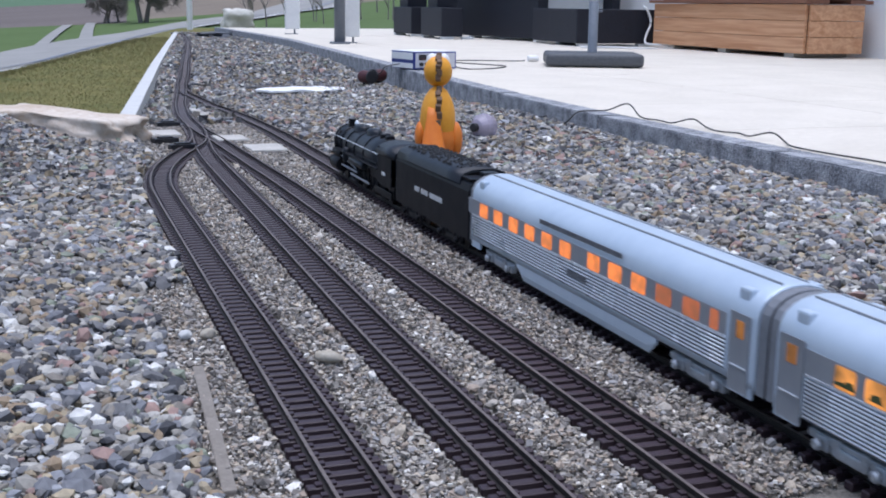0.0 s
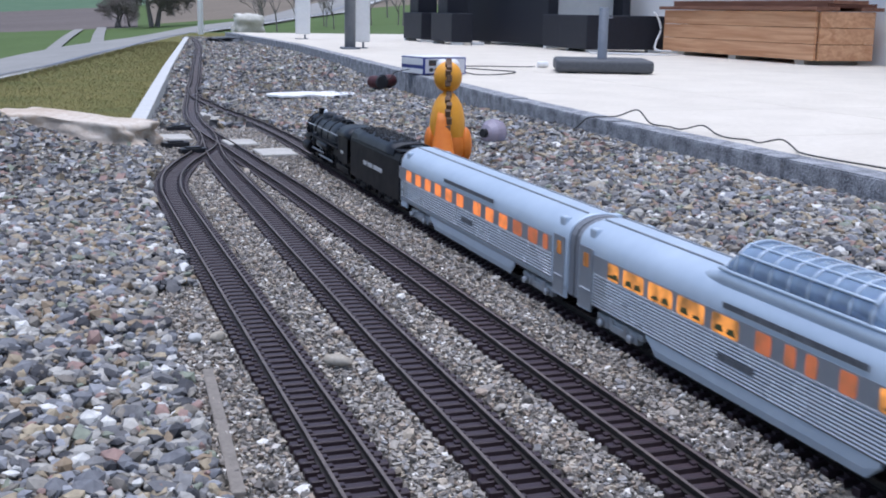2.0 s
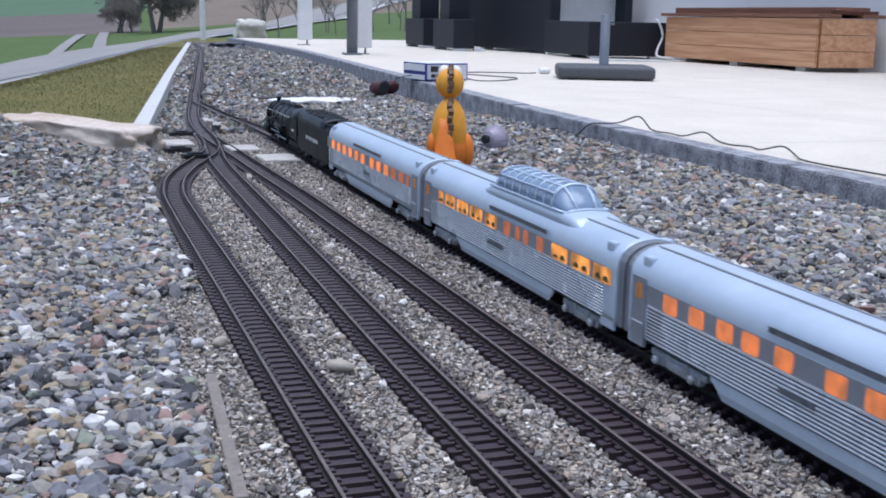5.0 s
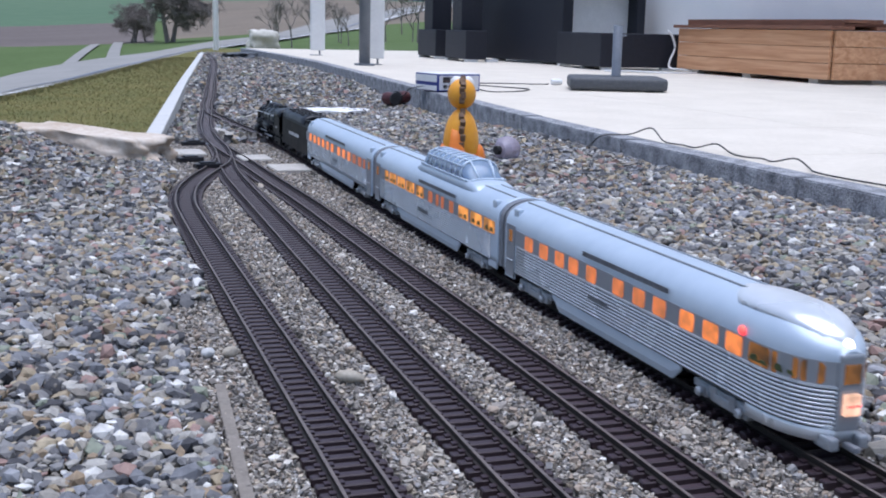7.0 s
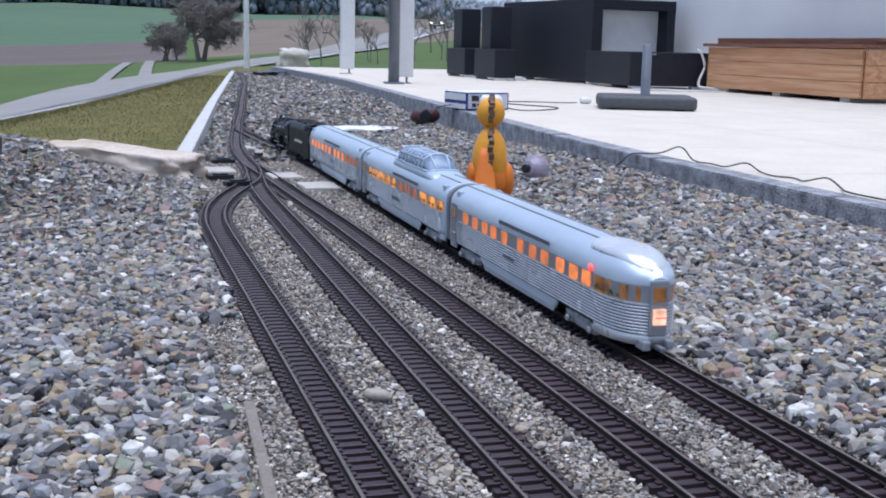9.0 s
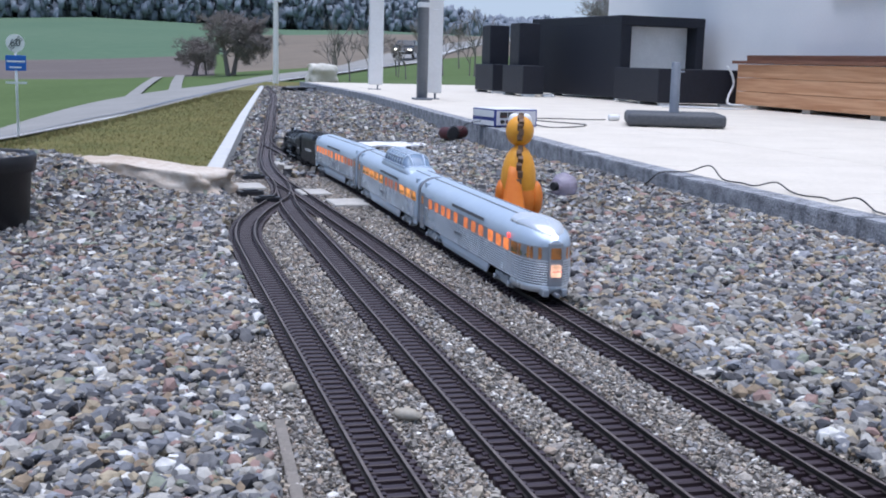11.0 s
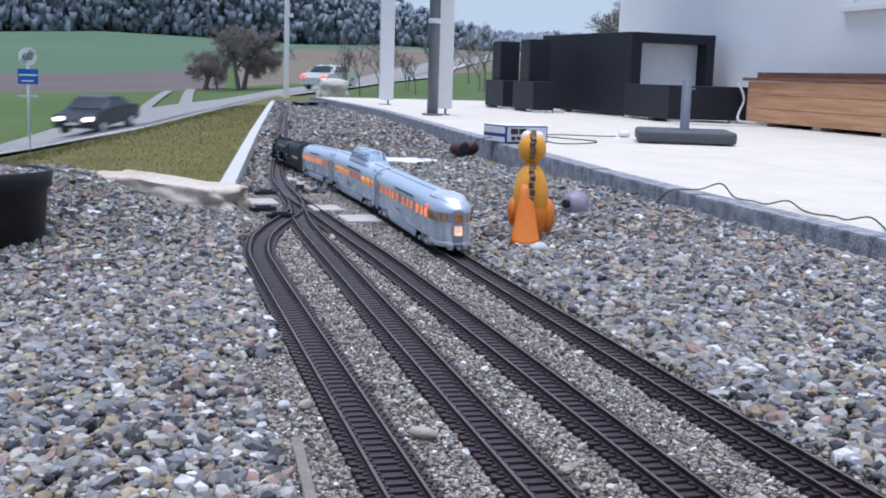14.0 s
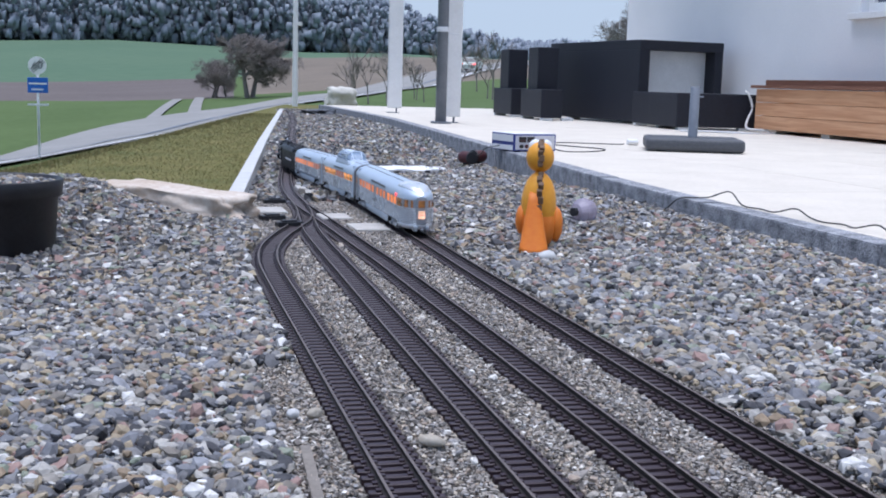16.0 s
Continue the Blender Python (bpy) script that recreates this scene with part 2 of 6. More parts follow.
def box(x0, x1, y0, y1, z0, z1, bevel=0.0, bm=None, seg=2):
    b = bmesh.new()
    vs = bmesh.ops.create_cube(b, size=1.0)["verts"]
    for v in vs:
        v.co = Vector(((x0 + x1) / 2 + v.co.x * (x1 - x0), (y0 + y1) / 2 + v.co.y * (y1 - y0), (z0 + z1) / 2 + v.co.z * (z1 - z0)))
    if bevel:
        bmesh.ops.bevel(b, geom=list(b.edges), offset=bevel, segments=seg, affect="EDGES", profile=0.6)
    return join(bm, b) if bm is not None else b


def join(bm, other, m=None):
    """Adds another bmesh to bm."""
    if m is not None:
        bmesh.ops.transform(other, matrix=m, verts=other.verts)
    me = bpy.data.meshes.new("joined")
    other.to_mesh(me)
    other.free()
    bm.from_mesh(me)
    bpy.data.meshes.remove(me)
    return bm


def lathe(profile, n=24, axis="z", bm=None, m=None):
    """A turned body from (radius, height) pairs."""
    b = bmesh.new()
    rings = []
    for r, h in profile:
        ring = []
        for k in range(n):
            a = 2 * math.pi * k / n
            p = (r * math.cos(a), r * math.sin(a), h)
            if axis == "y":
                p = (p[0], h, -p[1])
            if axis == "x":
                p = (h, p[0], p[1])
            ring.append(b.verts.new(p))
        rings.append(ring)
    for a, c in zip(rings, rings[1:]):
        for k in range(n):
            b.faces.new((a[k], a[(k + 1) % n], c[(k + 1) % n], c[k]))
    b.faces.new(rings[0][::-1])
    b.faces.new(rings[-1])
    bmesh.ops.recalc_face_normals(b, faces=b.faces)
    if m is not None:
        bmesh.ops.transform(b, matrix=m, verts=b.verts)
    return join(bm, b) if bm is not None else b


def loft(rings, caps=True, closed=True):
    """Joins rings of points, all of the same count."""
    b = bmesh.new()
    vs = [[b.verts.new(p) for p in ring] for ring in rings]
    n = len(vs[0])
    for a, c in zip(vs, vs[1:]):
        for k in range(n if closed else n - 1):
            b.faces.new((a[k], a[(k + 1) % n], c[(k + 1) % n], c[k]))
    if caps and closed:
        b.faces.new(vs[0][::-1])
        b.faces.new(vs[-1])
    bmesh.ops.recalc_face_normals(b, faces=b.faces)
    return b


def tube(points, r, n=8, bm=None, taper=1.0):
    """A round bar along a line of points."""
    pts = [Vector(p) for p in points]
    rings = []
    for k, p in enumerate(pts):
        d = (pts[min(k + 1, len(pts) - 1)] - pts[max(k - 1, 0)]).normalized()
        side = d.cross(Vector((0, 0, 1)) if abs(d.z) < 0.9 else Vector((1, 0, 0))).normalized()
        top = side.cross(d)
        rr = r * (1 + (taper - 1) * k / max(1, len(pts) - 1))
        rings.append([p + rr * (math.cos(2 * math.pi * j / n) * side + math.sin(2 * math.pi * j / n) * top) for j in range(n)])
    b = loft(rings)
    return join(bm, b) if bm is not None else b


def spline(points, step=0.05):
    """A smooth line through plan points, at even steps."""
    p = [Vector(q) for q in points]
    p = [2 * p[0] - p[1]] + p + [2 * p[-1] - p[-2]]
    dense = []
    for a, b, c, d in zip(p, p[1:], p[2:], p[3:]):
        for k in range(24):
            t = k / 24
            dense.append(0.5 * (2 * b + (c - a) * t + (2 * a - 5 * b + 4 * c - d) * t * t + (3 * b - a - 3 * c + d) * t ** 3))
    dense.append(p[-2])
    out, left = [dense[0]], step
    for a, b in zip(dense, dense[1:]):
        run, here = (b - a).length, a
        while run >= left > 0:
            here = here + (b - here).normalized() * left
            run -= left
            out.append(here)
            left = step
        left -= run
    return out


def raw_mesh(name, verts, faces, material, smooth=False):
    """A mesh from big arrays of points and equal faces."""
    me = bpy.data.meshes.new(name)
    nv, nf, k = len(verts), len(faces), faces.shape[1]
    me.vertices.add(nv)
    me.vertices.foreach_set("co", np.ascontiguousarray(verts, dtype=np.float32).ravel())
    me.loops.add(nf * k)
    me.loops.foreach_set("vertex_index", np.ascontiguousarray(faces, dtype=np.int32).ravel())
    me.polygons.add(nf)
    me.polygons.foreach_set("loop_start", np.arange(0, nf * k, k, dtype=np.int32))
    me.update(calc_edges=True)
    for m in material if isinstance(material, (list, tuple)) else [material]:
        me.materials.append(m)
    me.polygons.foreach_set("use_smooth", np.full(nf, smooth, dtype=bool))
    return new(name, me)


def smooth01(v):
    v = np.clip(v, 0, 1)
    return v * v * (3 - 2 * v)


# ---- ground, road and fields ----
AZ = [-60.0, -6.9, -1.7, 3.6, 7.6, 12.1, 17.3, 40.0]
RAD = [5.0, 20.0, 50.0, 90.0, 160.0, 350.0, 600.0, 1500.0]
LAND = np.array([
    [-0.1, -1.9, -3.15, -1.9, -1.4, 9, 15, 20],
    [-0.1, -1.9, -3.1, -1.75, -1.5, 9, 15, 20],
    [-0.1, -1.5, -2.3, -1.6, -1.0, 10.4, 16, 20],
    [-0.1, -0.8, -1.75, -1.2, 0.0, 9.5, 16, 20],
    [-0.1, -0.15, -0.95, -0.75, 1.4, 8.5, 15, 20],
    [-0.1, -0.1, -0.45, -0.15, 2.4, 9, 14, 20],
    [-0.1, -0.1, -0.1, 0.7, 3.3, 8, 12, 20],
    [-0.1, -0.1, 0.0, 1.0, 3.3, 8, 12, 20]])


def land(x, y):
    """The height of the land: a level yard, a bank down to the road, and rising fields."""
    x, y = np.asarray(x, float), np.asarray(y, float)
    r = np.hypot(x, y)
    az = np.clip(np.degrees(np.arctan2(x, y)), -60, 40)
    i = np.clip(np.searchsorted(AZ, az) - 1, 0, len(AZ) - 2)
    j = np.clip(np.searchsorted(RAD, r) - 1, 0, len(RAD) - 2)
    a, rr = np.array(AZ), np.log(np.array(RAD))
    u = np.clip((az - a[i]) / (a[i + 1] - a[i]), 0, 1)
    v = np.clip((np.log(np.maximum(r, 1e-3)) - rr[j]) / (rr[j + 1] - rr[j]), 0, 1)
    z = (LAND[i, j] * (1 - u) + LAND[i + 1, j] * u) * (1 - v) + (LAND[i, j + 1] * (1 - u) + LAND[i + 1, j + 1] * u) * v
    d = -(x + 0.51) * 0.981 + (y - 6.83) * 0.193
    w = np.maximum(1 - (1 - np.clip(d / 4.5, 0, 1)) ** 1.6, smooth01((r - 21) / 25))
    return -0.068 * (1 - w) + z * w


def build_ground():
    az = np.radians(np.concatenate([np.arange(-180, -12, 8.0), np.arange(-12, 44, 0.5), np.arange(44, 180, 8.0)]))
    rad = np.concatenate([[0.0], np.geomspace(1.5, 30, 60), np.geomspace(31, 420, 110), np.geomspace(450, 4000, 10)])
    A, Rr = np.meshgrid(az, rad, indexing="ij")
    X, Y = Rr * np.sin(A), Rr * np.cos(A)
    Z = land(X, Y)
    na, nr = A.shape
    idx = np.arange(na * nr).reshape(na, nr)
    q = np.stack([idx[:, :-1], np.roll(idx, -1, 0)[:, :-1], np.roll(idx, -1, 0)[:, 1:], idx[:, 1:]], -1).reshape(-1, 4)
    ob = raw_mesh("ground", np.stack([X, Y, Z], -1).reshape(-1, 3), q[:, ::-1], [GRASS, MEADOW, PLOUGH, CROP, SCRUB], True)
    fr = np.repeat(((rad[:-1] + rad[1:]) / 2)[None], na, 0).ravel()
    fa = np.repeat(np.degrees(az)[:, None], nr - 1, 1).ravel()
    fd = -(fr * np.sin(np.radians(fa)) + 0.56) * 0.981 + (fr * np.cos(np.radians(fa)) - 7.5) * 0.195
    slot = np.where((fr < 24) & (fd < 2.5), 0, 1)
    slot = np.where((fr > 92) & (fr < 165) & (fa < 4), 2, slot)
    slot = np.where(fr >= 165, 3, slot)
    slot = np.where((fa > 4.4) & (fr > 95) & (fr < 230), 4, slot)
    slot = np.where((fa > 20) & (fr > 60), 1, slot)
    ob.data.polygons.foreach_set("material_index", slot.astype(np.int32))
    tagged(ob, "dry lawn falling to a road, green and ploughed fields", "ground", kind="structure")


build_ground()

# the road's middle line, in plan
ROAD_LINE = [(-30, 41), (-17, 43.2), (-5.6, 45.4), (-2.2, 48.9), (1.4, 57), (4.5, 63), (9.2, 69.5), (13.2, 79), (19.4, 90), (29, 111.5), (44.5, 143.5), (62, 178)]


def strip(name, line, half, material, lift, label, category="road", offset=0.0):
    pts = spline([(x, y) for x, y in line], 1.2)
    vs, fs = [], []
    for k, p in enumerate(pts):
        d = (pts[min(k + 1, len(pts) - 1)] - pts[max(k - 1, 0)]).normalized()
        nrm = Vector((-d.y, d.x))
        for e in (-half, -half / 3, half / 3, half):
            q = p + nrm * (e + offset)
            vs.append((q.x, q.y, float(land(q.x, q.y)) + lift))
        if k:
            for e in range(3):
                fs.append((4 * k - 4 + e, 4 * k - 3 + e, 4 * k + 1 + e, 4 * k + e))
    ob = raw_mesh(name, np.array(vs), np.array(fs), material, True)
    tagged(ob, label, category, kind="structure")
    return pts


ROAD_PTS = strip("road", ROAD_LINE, 3.7, ROAD, 0.10, "pale grey country road past the garden")
strip("road_edge_line", ROAD_LINE, 0.14, PAINT_WHITE, 0.13, "white painted edge line on the road", "road marking", -3.2)
# the kerb's shadow, laid on the asphalt as a dark strip
strip("kerb_shadow_line", ROAD_LINE, 0.16, GREYPOST, 0.13, "dark line painted as a kerb's shadow along the road", "road marking", -1.4)
strip("farm_track", [(1.9, 58), (2.4, 66), (3.0, 78), (3.8, 92)], 0.36, ROAD, 0.10, "pale worn wheel track of a farm lane")
strip("farm_track_rut", [(-0.4, 54.5), (0.2, 64), (1.1, 77), (2.1, 90)], 0.34, ROAD, 0.10, "pale worn wheel track of a farm lane")

# ---- yard: gravel bed, kerbs, terrace, house ----
KERB = [(1.815, -1.5), (1.81, 2.3), (1.80, 3.1), (1.825, 4.0), (1.86, 4.75), (2.155, 8.37), (2.44, 11.93), (2.50, 17.4)]
EDGE = [(0.30, 4.0), (0.30, 4.25), (0.78, 8.2), (1.31, 12.4), (1.82, 16.4)]
ZT = 0.075


def interp_line(line, y):
    ys = [p[1] for p in line]
    return np.interp(y, ys, [p[0] for p in line])


def dip(y):
    """The bed sinks a little where the tracks join, and comes up again beyond."""
    y = np.asarray(y, float)
    return -0.045 * smooth01((y - 3.95) / 1.9) * (1 - smooth01((y - 6.3) / 2.7))


def sunk(x, y):
    """A plan point carried along its sight line from the low viewpoint down onto the sunken bed."""
    k = 1.0
    for _ in range(40):
        k = 0.5 * k + 0.5 * (0.445 - float(dip(0.02 + (y - 0.02) * k))) / 0.445
    return 0.02 + (x - 0.02) * k, 0.02 + (y - 0.02) * k


def build_yard():
    ys = np.linspace(-1.5, 17.4, 90)
    left = np.where(ys < 4.2, -2.2, interp_line(EDGE, np.maximum(ys, 4.2)))
    right = interp_line(KERB, ys)
    vs, fs = [], []
    for k, y in enumerate(ys):
        for e in range(9):
            vs.append((left[k] + (right[k] + 0.03 - left[k]) * e / 8, y, -0.014 + float(dip(y))))
        if k:
            for e in range(8):
                fs.append((9 * k - 9 + e, 9 * k - 8 + e, 9 * k + 1 + e, 9 * k + e))
    ob = raw_mesh("gravel_bed", np.array(vs), np.array(fs), BED)
    tagged(ob, "grey sandy gravel bed under the garden railway", "gravel bed", kind="structure")
    # granite kerb stones
    root = thing("terrace_kerb", "row of sawn grey granite kerb stones along the terrace", "kerb")
    root["kind"] = "structure"
    y = -1.5
    rnd = random.Random(4)
    while y < 17.2:
        y1 = min(y + 1.0, 17.4)
        x0, x1 = float(interp_line(KERB, y)), float(interp_line(KERB, y1))
        b = bmesh.new()
        bmesh.ops.create_cube(b, size=1)
        ln = math.hypot(x1 - x0, y1 - y) - 0.006
        for v in b.verts:
            v.co = Vector(((v.co.x + 0.5) * 0.095, v.co.y * ln, (v.co.z + 0.5) * 0.21 - 0.13 + ZT - 0.078))
        bmesh.ops.bevel(b, geom=list(b.edges), offset=0.004, segments=2, affect="EDGES")
        o = part("kerb_stone", b, GRANITE, root)
        o.matrix_local = Matrix.Translation(((x0 + x1) / 2, (y + y1) / 2, rnd.uniform(-0.002, 0.002))) @ Matrix.Rotation(-math.atan2(x1 - x0, y1 - y), 4, "Z")
        y = y1
    # terrace slab, its pale floor in large slabs
    ys = list(np.arange(-1.5, 17.4, 0.9)) + [17.4]
    b = bmesh.new()
    for k in range(len(ys) - 1):
        y0, y1 = ys[k], ys[k + 1] - 0.003
        a0, a1 = float(interp_line(KERB, y0)) + 0.098, float(interp_line(KERB, y1)) + 0.098
        xs = [None] + [2.9 + 0.9 * j for j in range(8)]
        for j in range(8):
            l0 = a0 if xs[j] is None else xs[j]
            l1 = a1 if xs[j] is None else xs[j]
            r = xs[j + 1] - 0.003
            lo = [b.verts.new((l0, y0, ZT - 0.1)), b.verts.new((r, y0, ZT - 0.1)), b.verts.new((r, y1, ZT - 0.1)), b.verts.new((l1, y1, ZT - 0.1))]
            hi = [b.verts.new((l0, y0, ZT)), b.verts.new((r, y0, ZT)), b.verts.new((r, y1, ZT)), b.verts.new((l1, y1, ZT))]
            b.faces.new(hi)
            for e in range(4):
                b.faces.new((lo[e], lo[(e + 1) % 4], hi[(e + 1) % 4], hi[e]))
    tagged(mesh_ob("terrace_floor", b, TERRACE), "pale cream stone slab terrace in front of the house", "terrace", kind="structure")
    # white kerb along the lawn
    root = thing("lawn_kerb", "white concrete edging kerb between lawn and gravel", "kerb")
    root["kind"] = "structure"
    for (x0, y0), (x1, y1) in zip(EDGE, EDGE[1:]):
        n = max(1, round((y1 - y0) / 1.0))
        for k in range(n):
            p, q = Vector((x0 + (x1 - x0) * k / n, y0 + (y1 - y0) * k / n)), Vector((x0 + (x1 - x0) * (k + 1) / n, y0 + (y1 - y0) * (k + 1) / n))
            b = box(-0.03, 0.03, -(q - p).length / 2 + 0.003, (q - p).length / 2 - 0.003, -0.15, 0.025, 0.006)
            o = part("edging_stone", b, WHITE_KERB, root)
            o.matrix_local = Matrix.Translation((*((p + q) / 2), 0)) @ Matrix.Rotation(-math.atan2(q.x - p.x, q.y - p.y), 4, "Z")
    # house: a rendered wall with a window
    house = thing("house", "white rendered house wall with a window beside the terrace", "house")
    wx = 6.25
    for y0, y1, z0, z1 in ((-3, 7.2, 0.0, 5.5), (9.2, 14.45, 0.0, 5.5), (7.2, 9.2, 0.0, 1.2), (7.2, 9.2, 2.5, 5.5)):
        part("wall", box(wx, wx + 0.35, y0, y1, z0, z1), PLASTER, house)
    part("wall", box(wx + 0.35, wx + 7, 14.1, 14.45, 0, 5.5), PLASTER, house)
    win = part("window", box(wx + 0.12, wx + 0.16, 7.2, 9.2, 1.2, 2.5), grain("dark_window_pane", (0.10, 0.12, 0.15), (0.16, 0.18, 0.22), 1, 0.08, 0, 0), house, "dark window pane")
    b = bmesh.new()
    for y0, y1, z0, z1 in ((7.2, 9.2, 1.2, 1.28), (7.2, 9.2, 2.42, 2.5), (7.2, 7.28, 1.28, 2.42), (9.12, 9.2, 1.28, 2.42), (8.16, 8.24, 1.28, 2.42)):
        box(wx + 0.08, wx + 0.14, y0, y1, z0, z1, 0.004, b)
    part("frame", b, PAINT_WHITE, win, "white window frame")
    part("sill", box(wx - 0.07, wx + 0.1, 7.1, 9.3, 1.13, 1.19, 0.006), PAINT_WHITE, win, "white stone sill")


build_yard()

# ---- railway tracks ----
MAIN = [(0.775, -1.4), (0.772, 0.6), (0.768, 1.5), (0.768, 2.4), (0.775, 3.2), (0.780, 3.75), (0.771, 4.2), (0.738, 4.75), (0.700, 5.32), (0.688, 5.72), (0.735, 6.3), (0.849, 7.157), (1.09, 9.1), (1.445, 11.92), (1.72, 14.3), (1.93, 16.6)]
SIDE_3 = [(0.594, 0.2), (0.590, 1.4), (0.584, 2.2), (0.577, 2.75), (0.566, 3.1), (0.549, 3.7), (0.536, 4.0), (0.533, 4.28), (0.548, 4.62), (0.592, 5.11), (0.655, 5.62), (0.70, 6.0)]
SIDE_2 = [(0.430, 0.2), (0.432, 1.2), (0.440, 1.8), (0.452, 2.5), (0.468, 3.3), (0.495, 3.68), (0.522, 3.98), (0.533, 4.25)]
SIDE_1 = [(0.276, 0.2), (0.277, 1.3), (0.277, 2.2), (0.278, 2.6), (0.284, 2.83), (0.311, 3.06), (0.362, 3.28), (0.424, 3.48), (0.478, 3.66), (0.51, 3.85)]
MAIN, SIDE_3, SIDE_2 = ([sunk(x, y) for x, y in line] for line in (MAIN, SIDE_3, SIDE_2))
PITCH, GAUGE = 0.0239, 0.0475


def sleeper_mesh():
    b = box(-0.0425, 0.0425, -0.0058, 0.0058, -0.0135, -0.004, 0.0012, seg=1)
    for s in (-1, 1):
        for e in (-0.0068, 0.0068):
            box(s * GAUGE / 2 + e - 0.0032, s * GAUGE / 2 + e + 0.0032, -0.004, 0.004, -0.004, -0.0015, 0, b)
    me = bpy.data.meshes.new("sleeper")
    b.to_mesh(me)
    b.free()
    me.materials.append(SLEEPER)
    return me


def rail_mesh(line, offset):
    """A rail: foot, web and head along one side of the line."""
    rings = []
    prof = [(-0.0042, -0.004), (0.0042, -0.004), (0.0042, -0.0028), (0.0011, -0.0022), (0.0011, 0.0015), (0.0019, 0.0022), (0.0019, 0.0045), (-0.0019, 0.0045), (-0.0019, 0.0022), (-0.0011, 0.0015), (-0.0011, -0.0022), (-0.0042, -0.0028)]
    for k, p in enumerate(line):
        d = (line[min(k + 1, len(line) - 1)] - line[max(k - 1, 0)]).normalized()
        nrm = Vector((d.y, -d.x))
        q = p + nrm * offset
        h = float(dip(p.y))
        rings.append([(q.x + nrm.x * a, q.y + nrm.y * a, z + h) for a, z in prof])
    b = loft(rings)
    # lighter colour on the head's top face, darker on all other faces
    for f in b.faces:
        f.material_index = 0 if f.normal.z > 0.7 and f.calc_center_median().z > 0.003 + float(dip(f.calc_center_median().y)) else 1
    return b


def build_track(points, near_end, label):
    root = thing("railway_track", label, "track", group="garden railway tracks")
    fine = spline(points, 0.03)
    for s in (-1, 1):
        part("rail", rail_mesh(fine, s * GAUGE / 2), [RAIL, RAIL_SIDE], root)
    # added black strip: the shade between sleepers, put in as colour
    part("gap_shade", loft([[(p.x + e, p.y, h + float(dip(p.y))) for e, h in ((-0.043, -0.0165), (0.043, -0.0165), (0.043, -0.0145), (-0.043, -0.0145))] for p in fine[::2]]), SHADE_BLACK, root, "black strip painted as shade between the sleepers")
    line = spline(points, PITCH)
    me, rest = sleeper_mesh(), bmesh.new()
    count = 0
    for k, p in enumerate(line):
        d = (line[min(k + 1, len(line) - 1)] - line[max(k - 1, 0)]).normalized()
        m = Matrix.Translation((p.x, p.y, float(dip(p.y)))) @ Matrix.Rotation(-math.atan2(d.x, d.y), 4, "Z")
        if 0.75 < p.y < near_end and count < 290:
            o = new("sleeper", me)
            o.parent, o.matrix_local = root, m
            count += 1
        elif p.y >= near_end:
            rest.from_mesh(me)
            rest.verts.ensure_lookup_table()
            bmesh.ops.transform(rest, matrix=m, verts=rest.verts[-len(me.vertices):])
    if len(rest.verts):
        part("sleeper_rest", rest, SLEEPER, root)["kind"] = "stuff"
    else:
        rest.free()
    return root


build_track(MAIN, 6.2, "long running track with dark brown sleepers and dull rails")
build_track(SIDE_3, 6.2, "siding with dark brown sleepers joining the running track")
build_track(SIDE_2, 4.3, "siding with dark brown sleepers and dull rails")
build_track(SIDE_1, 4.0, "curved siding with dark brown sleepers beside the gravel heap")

# ---- gravel ----
ICO_V, ICO_F = None, None


def ico():
    b = bmesh.new()
    bmesh.ops.create_icosphere(b, subdivisions=1, radius=1.0)
    b.verts.ensure_lookup_table()
    v = np.array([x.co[:] for x in b.verts])
    f = np.array([[x.index for x in q.verts] for q in b.faces])
    b.free()
    return v, f


ICO_V, ICO_F = ico()
RS = np.random.RandomState(7)
TRACKS = [spline(t, 0.03) for t in (MAIN, SIDE_3, SIDE_2, SIDE_1)]
TRACK_XY = np.array([(p.x, p.y) for t in TRACKS for p in t])


def mound(x, y):
    """The heap of gravel beside the sidings."""
    return 0.125 * np.exp(-(((x + 0.30) / 0.30) ** 2) - ((y - 3.75) / 0.62) ** 2) + 0.012 * np.exp(-(((x + 0.3) / 0.5) ** 2) - ((y - 2.2) / 0.8) ** 2)


def off_track(x, y, clear):
    keep = np.ones(len(x), bool)
    for k in range(0, len(x), 4000):
        d = np.hypot(x[k:k + 4000, None] - TRACK_XY[None, :, 0], y[k:k + 4000, None] - TRACK_XY[None, :, 1]).min(1)
        keep[k:k + 4000] = d > clear
    return keep


CUBE_V = np.array([(i, j, k) for i in (-1, 1) for j in (-1, 1) for k in (-1, 1)]) * 0.72
CUBE_F = np.array([(0, 1, 3), (0, 3, 2), (4, 6, 7), (4, 7, 5), (0, 4, 5), (0, 5, 1), (2, 3, 7), (2, 7, 6), (0, 2, 6), (0, 6, 4), (1, 5, 7), (1, 7, 3)])


